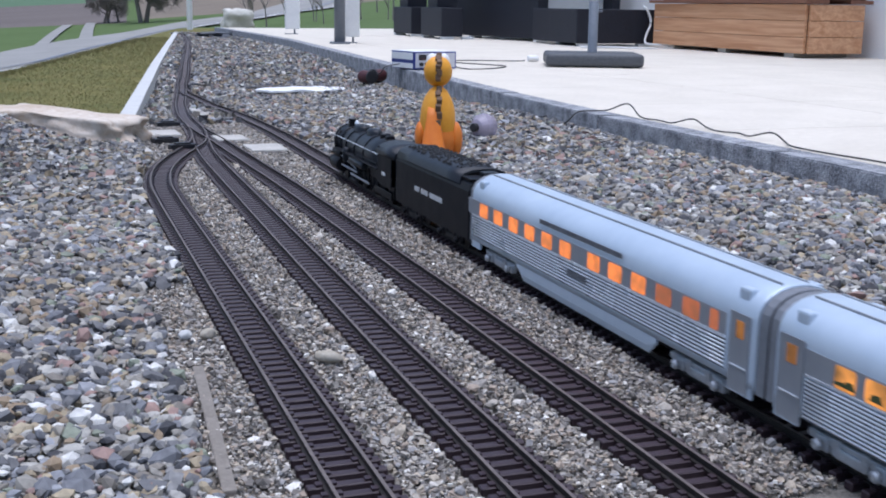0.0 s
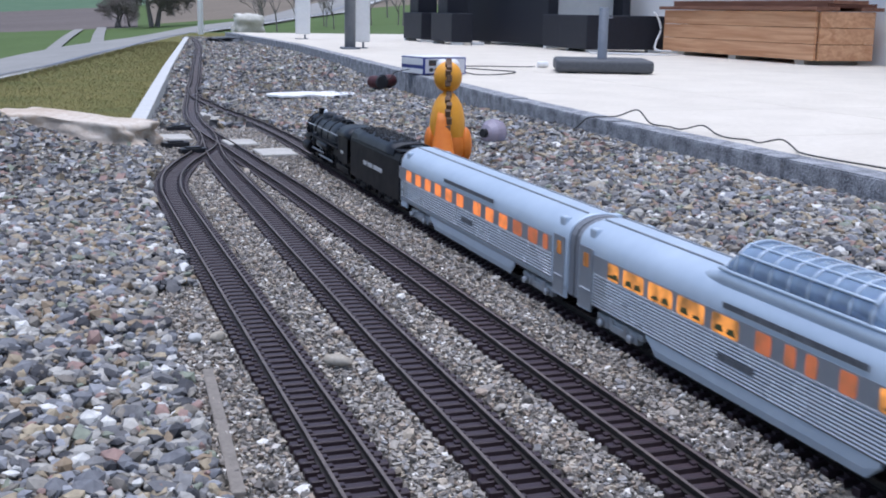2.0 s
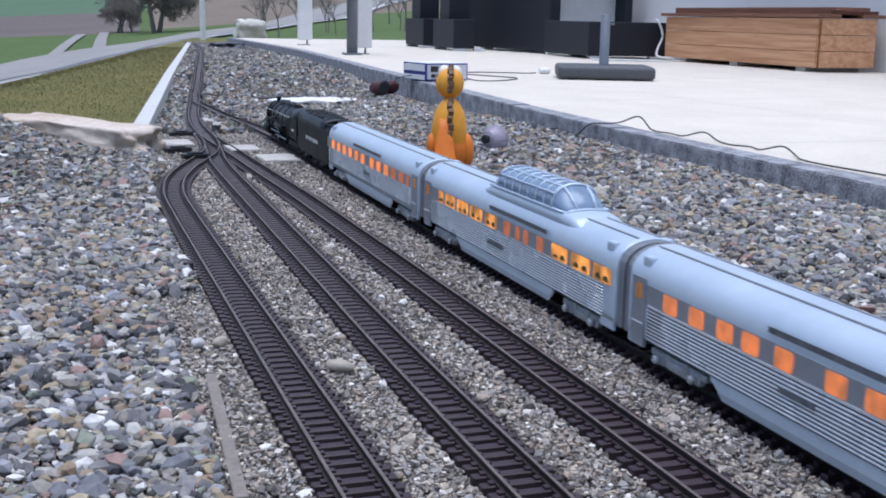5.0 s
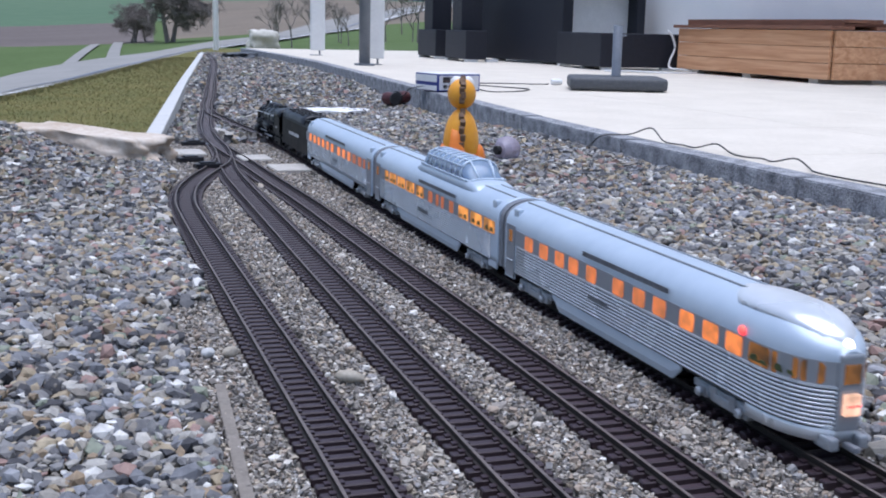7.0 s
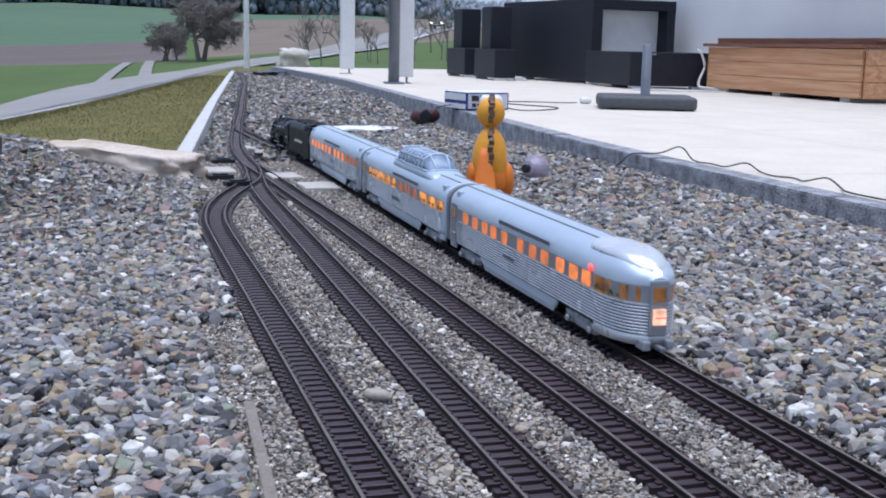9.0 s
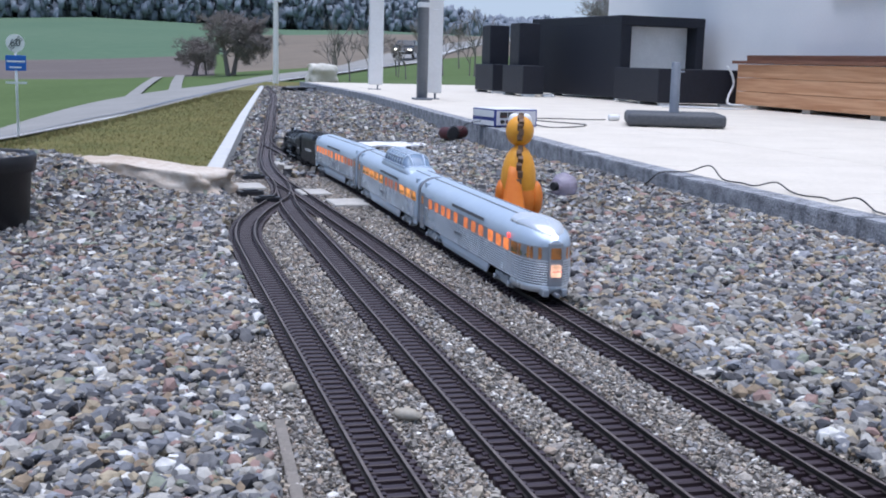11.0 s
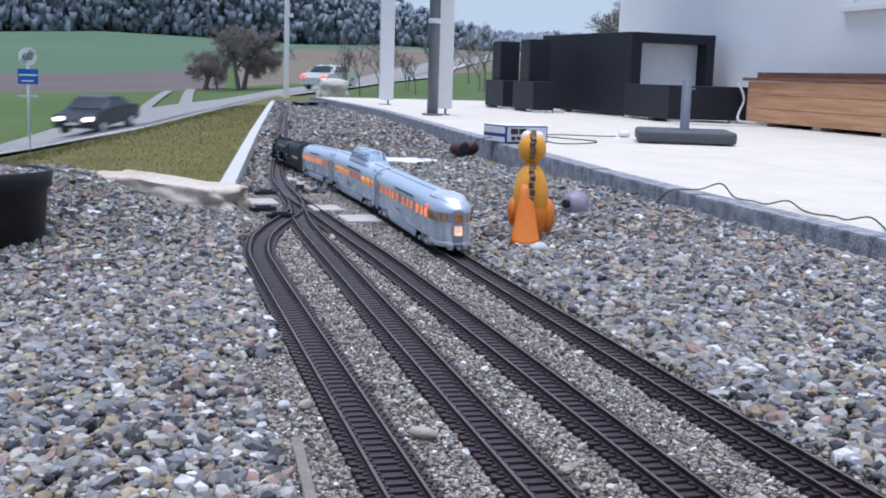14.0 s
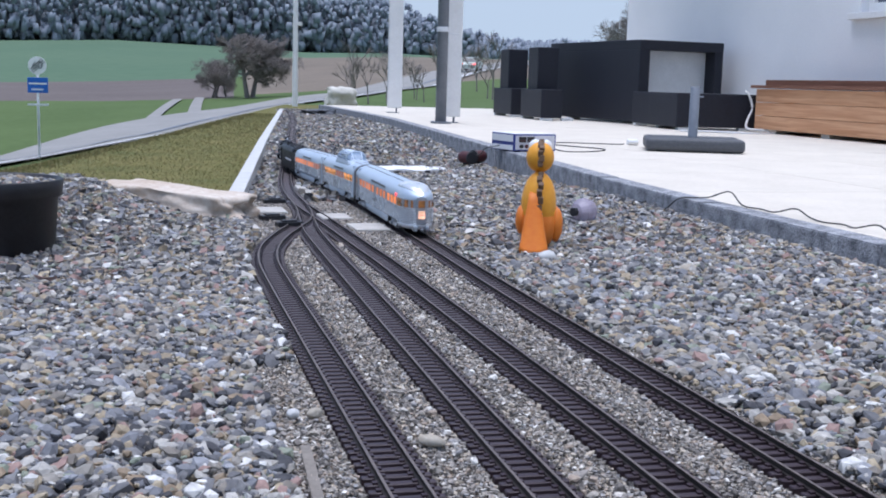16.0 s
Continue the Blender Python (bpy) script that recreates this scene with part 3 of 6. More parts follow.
def scatter(name, x, y, z, size, material, label, flat=0.55, crude=False):
    n = len(x)
    BV, BF = (CUBE_V, CUBE_F) if crude else (ICO_V, ICO_F)
    j = 1.0 if crude else 0.62
    shape = BV[None] * (1 + j * RS.uniform(-0.3, 0.3, (n, len(BV), 1))) + j * RS.uniform(-0.2, 0.2, (n, len(BV), 3))
    s = np.stack([RS.uniform(0.8, 1.3, n), RS.uniform(0.6, 1.0, n), RS.uniform(flat - 0.15, flat + 0.2, n)], -1) * size[:, None] / 2
    shape = shape * s[:, None]
    t1, t2 = RS.normal(0, 0.45, n), RS.uniform(0, 2 * np.pi, n)
    c, sn = np.cos(t1)[:, None], np.sin(t1)[:, None]
    X, Z = shape[..., 0] * c - shape[..., 2] * sn, shape[..., 0] * sn + shape[..., 2] * c
    c, sn = np.cos(t2)[:, None], np.sin(t2)[:, None]
    P = np.stack([X * c - shape[..., 1] * sn + x[:, None], X * sn + shape[..., 1] * c + y[:, None], Z + z[:, None]], -1)
    F = (BF[None] + (np.arange(n) * len(BV))[:, None, None]).reshape(-1, 3)
    ob = raw_mesh(name, P.reshape(-1, 3), F, material)
    tagged(ob, label, "gravel", kind="stuff")
    return ob


def build_gravel():
    def area(n, x0, x1, y0, y1):
        return RS.uniform(x0, x1, n), RS.uniform(y0, y1, n)

    def lay(name, n, rect, ok, mid, lift, material, label, clear=0.056, crude=False, jitter=0.012, spread=0.36):
        x, y = area(n, *rect)
        keep = ok(x, y) & off_track(x, y, clear)
        x, y = x[keep], y[keep]
        s = np.clip(RS.lognormal(np.log(mid), spread, len(x)), mid * 0.4, mid * 1.95)
        scatter(name, x, y, lift(x, y) + RS.uniform(0, jitter, len(x)), s, material, label, 0.55, crude)
    heap = lambda x, y: mound(x, y) - 0.008 + dip(y)
    bank = lambda x, y: -0.008 + 0.02 * smooth01((x - 0.95) / 0.8) + dip(y)
    lay("gravel_heap", 13000, (-0.9, 0.225, 0.85, 2.5), lambda x, y: (x > -0.30 * y - 0.12) & (x < np.where(y < 1.8, 0.150, 0.225)), 0.0160, heap, GRAVEL, "loose grey and beige gravel beside the sidings")
    lay("gravel_heap", 21000, (-0.9, 0.225, 0.85, 2.5), lambda x, y: (x > -0.30 * y - 0.12) & (x < np.where(y < 1.8, 0.155, 0.225)), 0.0155, heap, GRAVEL, "loose angular grey and beige gravel beside the sidings")
    lay("gravel_heap", 40000, (-1.35, 0.30, 2.5, 4.45), lambda x, y: (x > -0.30 * y - 0.12), 0.0170, heap, GRAVEL, "heap of loose grey and beige gravel", 0.056, True)
    lay("coarse_gravel", 22000, (0.82, 1.83, 0.9, 2.9), lambda x, y: (x < interp_line(KERB, y) - 0.01) & (x < 1.0 * y + 0.2), 0.0185, bank, GRAVEL, "coarse grey angular gravel beside the running track")
    lay("coarse_gravel", 38000, (0.82, 1.9, 2.9, 6.5), lambda x, y: x < interp_line(KERB, y) - 0.01, 0.0190, bank, GRAVEL, "coarse grey angular gravel below the terrace", 0.056, True)
    lay("coarse_gravel", 9000, (-2.1, 1.80, -1.4, 1.0), lambda x, y: ((x < 0.15) | (x > 0.86)) & ((x < -0.30 * y - 0.12) | (y < 0.85)), 0.030, lambda x, y: 0 * x - 0.006, GRAVEL, "coarse grey gravel round the near ends of the tracks", 0.06, True)
    lay("far_gravel", 44000, (0.3, 2.5, 4.3, 17.3), lambda x, y: (x < interp_line(KERB, y) - 0.01) & (x > interp_line(EDGE, y) + 0.03) & ((y > 6.3) | (x < 0.82)), 0.025, lambda x, y: dip(y) - 0.006, GRAVEL, "coarse grey gravel along the far track", 0.056, True)
    lay("fine_gravel", 145000, (0.16, 0.86, 0.85, 4.4), lambda x, y: x > np.where(y < 1.8, 0.16, 0.2), 0.0053, lambda x, y: dip(y) - 0.012, FINE, "fine sandy grey gravel ballast between the tracks", 0.0475, True, 0.007)
    lay("fine_gravel", 2600, (0.16, 0.86, 0.85, 4.4), lambda x, y: x > 0.2, 0.0105, lambda x, y: dip(y) - 0.009, FINE, "scattered larger stones in the ballast", 0.049, False, 0.006)


build_gravel()


# ---- the train ----
RAIL_TOP = 0.0045
TRAIN_LINE = spline(MAIN, 0.02)
TRAIN_START = TRAIN_LINE[0].y


def on_line(s):
    """The place s metres along the running track, counted so that s is y on its straight part."""
    k = (s - TRAIN_START) / 0.02
    i = min(max(int(k), 0), len(TRAIN_LINE) - 2)
    return TRAIN_LINE[i] + (TRAIN_LINE[i + 1] - TRAIN_LINE[i]) * (k - i)


def car_rows(ahead, half_base):
    """Poses of a vehicle whose middle runs that far ahead of the train's tail."""
    rows = []
    for k in range(33):
        t = k * 0.5
        tail = -0.745 + 0.241 * t + 0.0195 * max(0.0, t - 9)
        a, b = on_line(tail + ahead + half_base), on_line(tail + ahead - half_base)
        c, d = (a + b) / 2, a - b
        za, zb = float(dip(a.y)), float(dip(b.y))
        rows.append((t, Matrix.Translation((c.x, c.y, RAIL_TOP + (za + zb) / 2)) @ Matrix.Rotation(-math.atan2(d.x, d.y), 4, "Z") @ Matrix.Rotation(math.atan2(za - zb, d.length), 4, "X")))
    return rows


HALF = 0.052


def section(w, z0, eave, top):
    """Half-round roofed cross-section, from the lower left over the roof to the lower right."""
    pts = [(-w, z0), (-w, 0.044), (-w, eave)]
    for k in range(1, 12):
        a = math.pi * k / 12
        pts.append((-w * math.cos(a) * 1.0, eave + (top - eave) * math.sin(a) ** 0.8))
    return pts + [(w, eave), (w, 0.044), (w, z0)]


def car_body(y0, y1, tail_round=False, skirt=0.012):
    rings = []
    steps = [y0, y0 + 0.003] + list(np.linspace(y0 + 0.04, y1 - 0.14, 8))
    if tail_round:
        steps = [y0 + 0.105 * (1 - math.cos(math.pi / 2 * k / 20)) for k in range(21)] + list(np.linspace(y0 + 0.15, y1 - 0.03, 8)) + [y1 - 0.003, y1]
    else:
        steps += [y1 - 0.04, y1 - 0.003, y1]
    for y in steps:
        w, top, eave = HALF, 0.147, 0.106
        if tail_round and y < y0 + 0.105:
            u = 1 - (y - y0) / 0.105
            w = HALF * max(0.28, math.sqrt(max(0, 1 - u ** 2.6)))
            top = 0.147 - 0.030 * u ** 3
        if min(y - y0, y1 - y) < 0.001 and not tail_round:
            w, top = HALF - 0.001, 0.146
        rings.append([(a, y, z) for a, z in section(w, skirt + 0.012, eave, top)])
    return loft(rings)


def flank_x(y, y0, tail_round):
    if tail_round and y < y0 + 0.105:
        u = 1 - (y - y0) / 0.105
        return HALF * max(0.28, math.sqrt(max(0, 1 - u ** 2.6)))
    return HALF


def bogie(parent, y, side_len=0.13):
    """A four-wheel bogie with cast side frames."""
    for s in (-1, 1):
        b = bmesh.new()
        box(s * 0.040 - 0.004, s * 0.040 + 0.004, y - side_len / 2, y + side_len / 2, 0.016, 0.025, 0.002, b)
        box(s * 0.041 - 0.005, s * 0.041 + 0.005, y - 0.024, y + 0.024, 0.008, 0.020, 0.003, b)
        for e in (-1, 1):
            box(s * 0.041 - 0.005, s * 0.041 + 0.005, y + e * 0.042 - 0.011, y + e * 0.042 + 0.011, 0.008, 0.024, 0.003, b)
            box(s * 0.043 - 0.003, s * 0.043 + 0.003, y + e * 0.020 - 0.006, y + e * 0.020 + 0.006, 0.010, 0.027, 0.002, b)
            lathe([(0.004, 0), (0.006, 0.002), (0.006, 0.006), (0.003, 0.008)], 10, "x", b, Matrix.Translation((s * 0.046 - (0.008 if s < 0 else 0), y + e * 0.042, 0.015)))
        part("bogie_frame", b, TRUCK, parent, "silver cast bogie side frame")
    for e in (-1, 1):
        b = tube([(-0.03, y + e * 0.042, 0.0145), (0.03, y + e * 0.042, 0.0145)], 0.003, 8)
        for s in (-1, 1):
            lathe([(0.016, -0.001), (0.016, 0.0008), (0.0142, 0.0012), (0.0140, 0.005), (0.011, 0.0055)], 20, "x", b, Matrix.Translation((s * 0.0245 - 0.002, y + e * 0.042, 0.0145)))
        part("wheel_set", b, LOCO, parent, "dark steel wheel set")


def car(name, label, length, wins, flutes, doors, plates, tail_round=False, bogies=(0.115, 0.115)):
    """A streamlined carriage: +y is forward, the origin on the rails under its middle."""
    root = thing(name, label, "train carriage", group="train carriages")
    y0, y1 = -length / 2, length / 2
    part("body", car_body(y0, y1, tail_round, 0.022), SILVER, root, "", True)
    for s in (-1, 1):
        for ya, yb in (((y1 - 0.042, y1 - 0.002),) if tail_round else ((y1 - 0.042, y1 - 0.002), (y0 + 0.002, y0 + 0.042))):
            part("end_skirt", box(s * (HALF - 0.002) - 0.002, s * (HALF - 0.002) + 0.002, ya, yb, 0.022, 0.036, 0.0006, seg=1), SILVER, root)
    # skirts between the bogies
    lo, hi = y0 + bogies[0] + 0.085, y1 - bogies[1] - 0.085
    for s in (-1, 1):
        part("skirt", loft([[(s * HALF, y, 0.036), (s * HALF, y, 0.020 if lo + 0.02 < y < hi - 0.02 else 0.029), (s * (HALF - 0.003), y, 0.010 if lo + 0.02 < y < hi - 0.02 else 0.027), (s * (HALF - 0.004), y, 0.036)] for y in (lo, lo + 0.021, hi - 0.021, hi)]), SILVER, root)
    def along(f0, f1):
        if not tail_round:
            return list(np.linspace(y1 - f0, y1 - f1, 16))
        return list(np.linspace(y1 - f0, y0 + 0.11, 14)) + [y0 + 0.105 * (1 - math.cos(math.pi / 2 * k / 20)) for k in range(20, -1, -1)]
    # bright ribs
    for s in (-1, 1):
        f0, f1, zs = flutes
        # dark backing panel paints the shade in the grooves between ribs
        part("flute_panel", loft([[(s * (flank_x(y, y0, tail_round) - 0.001), y, zs[0] - 0.003), (s * (flank_x(y, y0, tail_round) + 0.0003), y, zs[0] - 0.003), (s * (flank_x(y, y0, tail_round) + 0.0003), y, zs[-1] + 0.002), (s * (flank_x(y, y0, tail_round) - 0.001), y, zs[-1] + 0.002)] for y in along(f0, f1)]), GROOVE_SHADE, root, "groove shade painted dark between the ribs")
        for z in zs:
            ys = along(f0, f1)
            rings = []
            for y in ys:
                x = s * flank_x(y, y0, tail_round)
                rings.append([(x - s * 0.001, y, z - 0.0016), (x + s * 0.0013, y, z - 0.0011), (x + s * 0.0018, y, z), (x + s * 0.0013, y, z + 0.0011), (x - s * 0.001, y, z + 0.0016)])
            part("rib", loft(rings), CHROME, root, "bright fluted rib", True)
        # window band
        rings = []
        for y in along(f0 - 0.02, f1):
            x = s * flank_x(y, y0, tail_round)
            rings.append([(x - s * 0.001, y, 0.0795), (x + s * 0.0006, y, 0.0795), (x + s * 0.0006, y, 0.1055), (x - s * 0.001, y, 0.1055)])
        part("window_band", loft(rings), SILVER_DARK, root, "grey band round the windows")
        part("sill_strip", loft([[(s * flank_x(y, y0, tail_round), y, 0.0782), (s * (flank_x(y, y0, tail_round) + 0.0016), y, 0.0782), (s * (flank_x(y, y0, tail_round) + 0.0016), y, 0.0800), (s * flank_x(y, y0, tail_round), y, 0.0800)] for y in along(f0, f1)]), CHROME, root)
        for c, w, mat in wins:
            ya, yb = y1 - c - w / 2, y1 - c + w / 2
            rings = []
            for y, zz in ((ya, 0.004), (ya + 0.002, 0.0), (yb - 0.002, 0.0), (yb, 0.004)):
                x = s * flank_x(y, y0, tail_round)
                rings.append([(x - s * 0.002, y, 0.0810 + zz), (x + s * 0.0012, y, 0.0810 + zz), (x + s * 0.0012, y, 0.1035 - zz), (x - s * 0.002, y, 0.1035 - zz)])
            pane = part("window", loft(rings), mat, root, "lit window")
            if mat in (WIN_YELLOW, WIN_DARK) and w > 0.025:
                for k, f in enumerate((0.26, 0.70)):
                    ys, xs = ya + w * f, s * (flank_x(ya + w * f, y0, tail_round) + 0.0013)
                    hs = 0.0095 if (k + round(c * 100)) % 3 else 0.0065
                    part("seat", loft([[(xs, ys - 0.009, 0.0845), (xs, ys + 0.009, 0.0845), (xs, ys + 0.0055, 0.0815 + hs), (xs, ys - 0.004, 0.0825 + hs)], [(xs + s * 0.0006, ys - 0.009, 0.0845), (xs + s * 0.0006, ys + 0.009, 0.0845), (xs + s * 0.0006, ys + 0.0055, 0.0815 + hs), (xs + s * 0.0006, ys - 0.004, 0.0825 + hs)]]), SEATGREEN, pane, "dark green seat behind the pane")
        for c, w in doors:
            d = part("door", box(min(s * HALF - 0.001, s * HALF + s * 0.0012), max(s * HALF - 0.001, s * HALF + s * 0.0012), y1 - c - w / 2, y1 - c + w / 2, 0.024, 0.112, 0.0008, seg=1), SILVER_DARK, root, "grey vestibule door")
            part("door_window", box(min(s * HALF, s * (HALF + 0.002)), max(s * HALF, s * (HALF + 0.002)), y1 - c - w * 0.2, y1 - c + w * 0.2, 0.084, 0.104, 0.0006, seg=1), WIN_DARK, d, "dim lit door window")
            part("door_step", box(min(s * HALF, s * (HALF + 0.003)), max(s * HALF, s * (HALF + 0.003)), y1 - c - w * 0.4, y1 - c + w * 0.4, 0.052, 0.0535), CHROME, d)
        for c, w, z in plates:
            part("name_plate", box(min(s * HALF - 0.002, s * HALF + s * 0.0022), max(s * HALF - 0.002, s * HALF + s * 0.0022), y1 - c - w / 2, y1 - c + w / 2, z - 0.0035, z + 0.0035, 0.0005, seg=1), PLATE, root, "dark name board")
    # roof seams and vents
    for x in (-0.016, 0.016):
        part("roof_seam", loft([[(x - 0.0012, y, 0.140), (x + 0.0012, y, 0.140), (x + 0.0012, y, 0.1472), (x - 0.0012, y, 0.1472)] for y in np.linspace(y0 + (0.16 if tail_round else 0.01), y1 - 0.01, 6)]), SILVER_DARK, root, "grey roof seam")
    # ventilators at the roof corners
    for s in (-1, 1):
        for y in (y1 - 0.032,) if tail_round else (y1 - 0.032, y0 + 0.032):
            part("roof_vent", box(s * 0.041 - 0.006, s * 0.041 + 0.006, y - 0.010, y + 0.010, 0.122, 0.139, 0.003), SILVER, root, "small silver roof ventilator")
    # ends: diaphragm and arched fairing
    for e, y in ((-1, y0), (1, y1)):
        if tail_round and e < 0:
            continue
        b = bmesh.new()
        box(-0.030, 0.030, y + e * 0.001 - 0.001, y + e * 0.012 + 0.001, 0.030, 0.118, 0.003, b)
        part("diaphragm", b, PLATE, root, "dark gangway diaphragm")
        rings = []
        for k in range(2):
            yy = y + e * 0.0155 * k
            rings.append([(a, yy, z) for a, z in section(HALF - 0.0035, 0.03, 0.106, 0.1445)] + [(a, yy, z) for a, z in section(HALF - 0.009, 0.03, 0.104, 0.138)[::-1]])
        part("end_fairing", loft(rings), FAIRING, root, "dark grey arched end fairing")
        part("coupler", box(-0.005, 0.005, min(y, y + e * 0.03), max(y, y + e * 0.03), 0.016, 0.024, 0.001, seg=1), LOCO, root, "black coupler")
        for s in (-1, 1):
            part("grab_rail", tube([(s * 0.046, y + e * 0.002, 0.05), (s * 0.046, y + e * 0.005, 0.052), (s * 0.046, y + e * 0.005, 0.098), (s * 0.046, y + e * 0.002, 0.10)], 0.0008, 6), CHROME, root)
    part("underframe", box(-0.034, 0.034, y0 + 0.03, y1 - 0.03, 0.020, 0.030, 0.002), LOCO, root, "dark underframe")
    for c in bogies[:1]:
        bogie(root, y0 + c)
    bogie(root, y1 - bogies[1])
    return root


W1 = [(0.058 + 0.0632 * k, 0.036, WIN_ORANGE) for k in range(6)] + [(0.462 + 0.0617 * k, 0.036, WIN_ORANGE if k < 3 else WIN_DIM) for k in range(5)] + [(0.757, 0.018, WIN_DIM)]
FL_HALF = [0.0450 + 0.0046 * k for k in range(8)]
FL_FULL = [0.0365 + 0.0042 * k for k in range(10)]
coach = car("passenger_coach", "silver streamlined model coach with glowing orange windows", 0.835, W1, (0.006, 0.78, FL_HALF), [(0.808, 0.036)], [(0.415, 0.255, 0.118), (0.415, 0.06, 0.062)])
W2 = [(c, w, WIN_YELLOW) for c, w in ((0.1075, 0.030), (0.1625, 0.054), (0.231, 0.058), (0.3015, 0.060), (0.3745, 0.054))] + [(c, w, WIN_DIM) for c, w in ((0.4465, 0.028), (0.493, 0.018), (0.5275, 0.018), (0.583, 0.025))] + [(c, w, WIN_YELLOW) for c, w in ((0.6545, 0.056), (0.726, 0.062), (0.794, 0.054))]
dome_car = car("dome_coach", "silver streamlined model coach with a glazed roof dome", 0.835, W2, (0.05, 0.80, FL_FULL), [(0.027, 0.04)], [(0.49, 0.24, 0.116), (0.40, 0.07, 0.056)])
W3 = [(c, 0.032, WIN_MID) for c in (0.104, 0.1635, 0.2235, 0.273, 0.333, 0.4165, 0.475, 0.529)] + [(c, 0.033, WIN_ORANGE) for c in (0.596, 0.6495, 0.6985)] + [(0.746, 0.036, WIN_DARK), (0.784, 0.034, WIN_DARK), (0.813, 0.020, WIN_DARK)]
lounge = car("observation_coach", "silver round-ended model observation coach with lit lounge windows", 0.832, W3, (0.05, 0.826, [0.0365 + 0.0046 * k for k in range(10)]), [(0.027, 0.034)], [(0.428, 0.245, 0.118), (0.36, 0.06, 0.060)], True, (0.16, 0.115))


def dome_details():
    y1 = 0.835 / 2
    a0, a1 = y1 - 0.365, y1 - 0.590
    # raised silver base, running out into the roof behind
    rings = []
    for y, k in ((a0 + 0.075, 0.0), (a0 + 0.045, 0.6), (a0 + 0.02, 1.0), (a0 - 0.06, 1.0), (a1 + 0.06, 1.0), (a1 - 0.03, 1.0), (a1 - 0.07, 0.75), (a1 - 0.11, 0.0)):
        w, h = 0.038 + 0.004 * k, 0.140 + 0.013 * k
        rings.append([(-w, y, 0.125)] + [(-w * math.cos(math.pi * j / 10), y, h - 0.012 + 0.012 * math.sin(math.pi * j / 10) ** 0.6) for j in range(11)] + [(w, y, 0.125)])
    part("dome_base", loft(rings), SILVER, dome_car, "", True)

    def arch(y, f=1.0, lift=0.0, wide=1.0):
        return [(-0.038 * wide * math.cos(math.pi * j / 12), y, 0.148 + (0.036 * f + lift) * math.sin(math.pi * j / 12) ** 0.65) for j in range(13)]
    ends = [(a0 + 0.034, 0.12, 0.80), (a0 + 0.016, 0.66, 0.95)], [(a1 - 0.020, 0.70, 0.96), (a1 - 0.046, 0.10, 0.82)]
    stations = [(y, f, w) for y, f, w in ends[0]] + [(y, 1.0, 1.0) for y in np.linspace(a0, a1, 9)] + [(y, f, w) for y, f, w in ends[1]]
    part("dome_glazing", loft([arch(y, f, 0, w) for y, f, w in stations]), DOME_GLASS, dome_car, "blue curved dome glazing", True)
    for y in np.linspace(a0, a1, 8):
        part("dome_frame", tube(arch(y, 1.0, 0.0008, 1.02), 0.0017 if y > a1 + 0.002 else 0.0028, 6), SILVER, dome_car, "silver dome glazing bar", True)
    for j in (2, 4, 8, 10):
        part("dome_rail", tube([arch(y, 1.0, 0.0008, 1.02)[j] for y in np.linspace(a0, a1, 8)], 0.0016, 6), SILVER, dome_car, "silver dome glazing bar", True)
    for e in ends:
        inner = a0 if e[0][0] > 0 and e is ends[0] else a1
        run = sorted([(inner, 1.0, 1.0)] + e, key=lambda q: -q[1])
        for j in (0, 4, 8, 12):
            part("dome_end_bar", tube([arch(y, f, 0.0008, w * 1.02)[j] for y, f, w in run], 0.0024, 6), SILVER, dome_car, "silver bar of the sloping dome end", True)
        part("dome_sill", tube(arch(run[-1][0], run[-1][1], 0.001, run[-1][2]), 0.0024, 6), SILVER, dome_car, "", True)
    for s in (-1, 1):
        part("dome_sill", tube([(s * 0.0385, a0 + 0.03, 0.1495), (s * 0.0395, a0, 0.1495), (s * 0.0395, a1, 0.1495), (s * 0.0385, a1 - 0.04, 0.1495)], 0.0022, 6), SILVER, dome_car, "", True)
    for y in np.linspace(a0 - 0.012, a1 + 0.02, 7):
        for s in (-1, 1):
            part("dome_seat", box(s * 0.018 - 0.011, s * 0.018 + 0.011, y - 0.006, y + 0.005, 0.150, 0.168, 0.003), BLUE, dome_car, "blue dome seat")


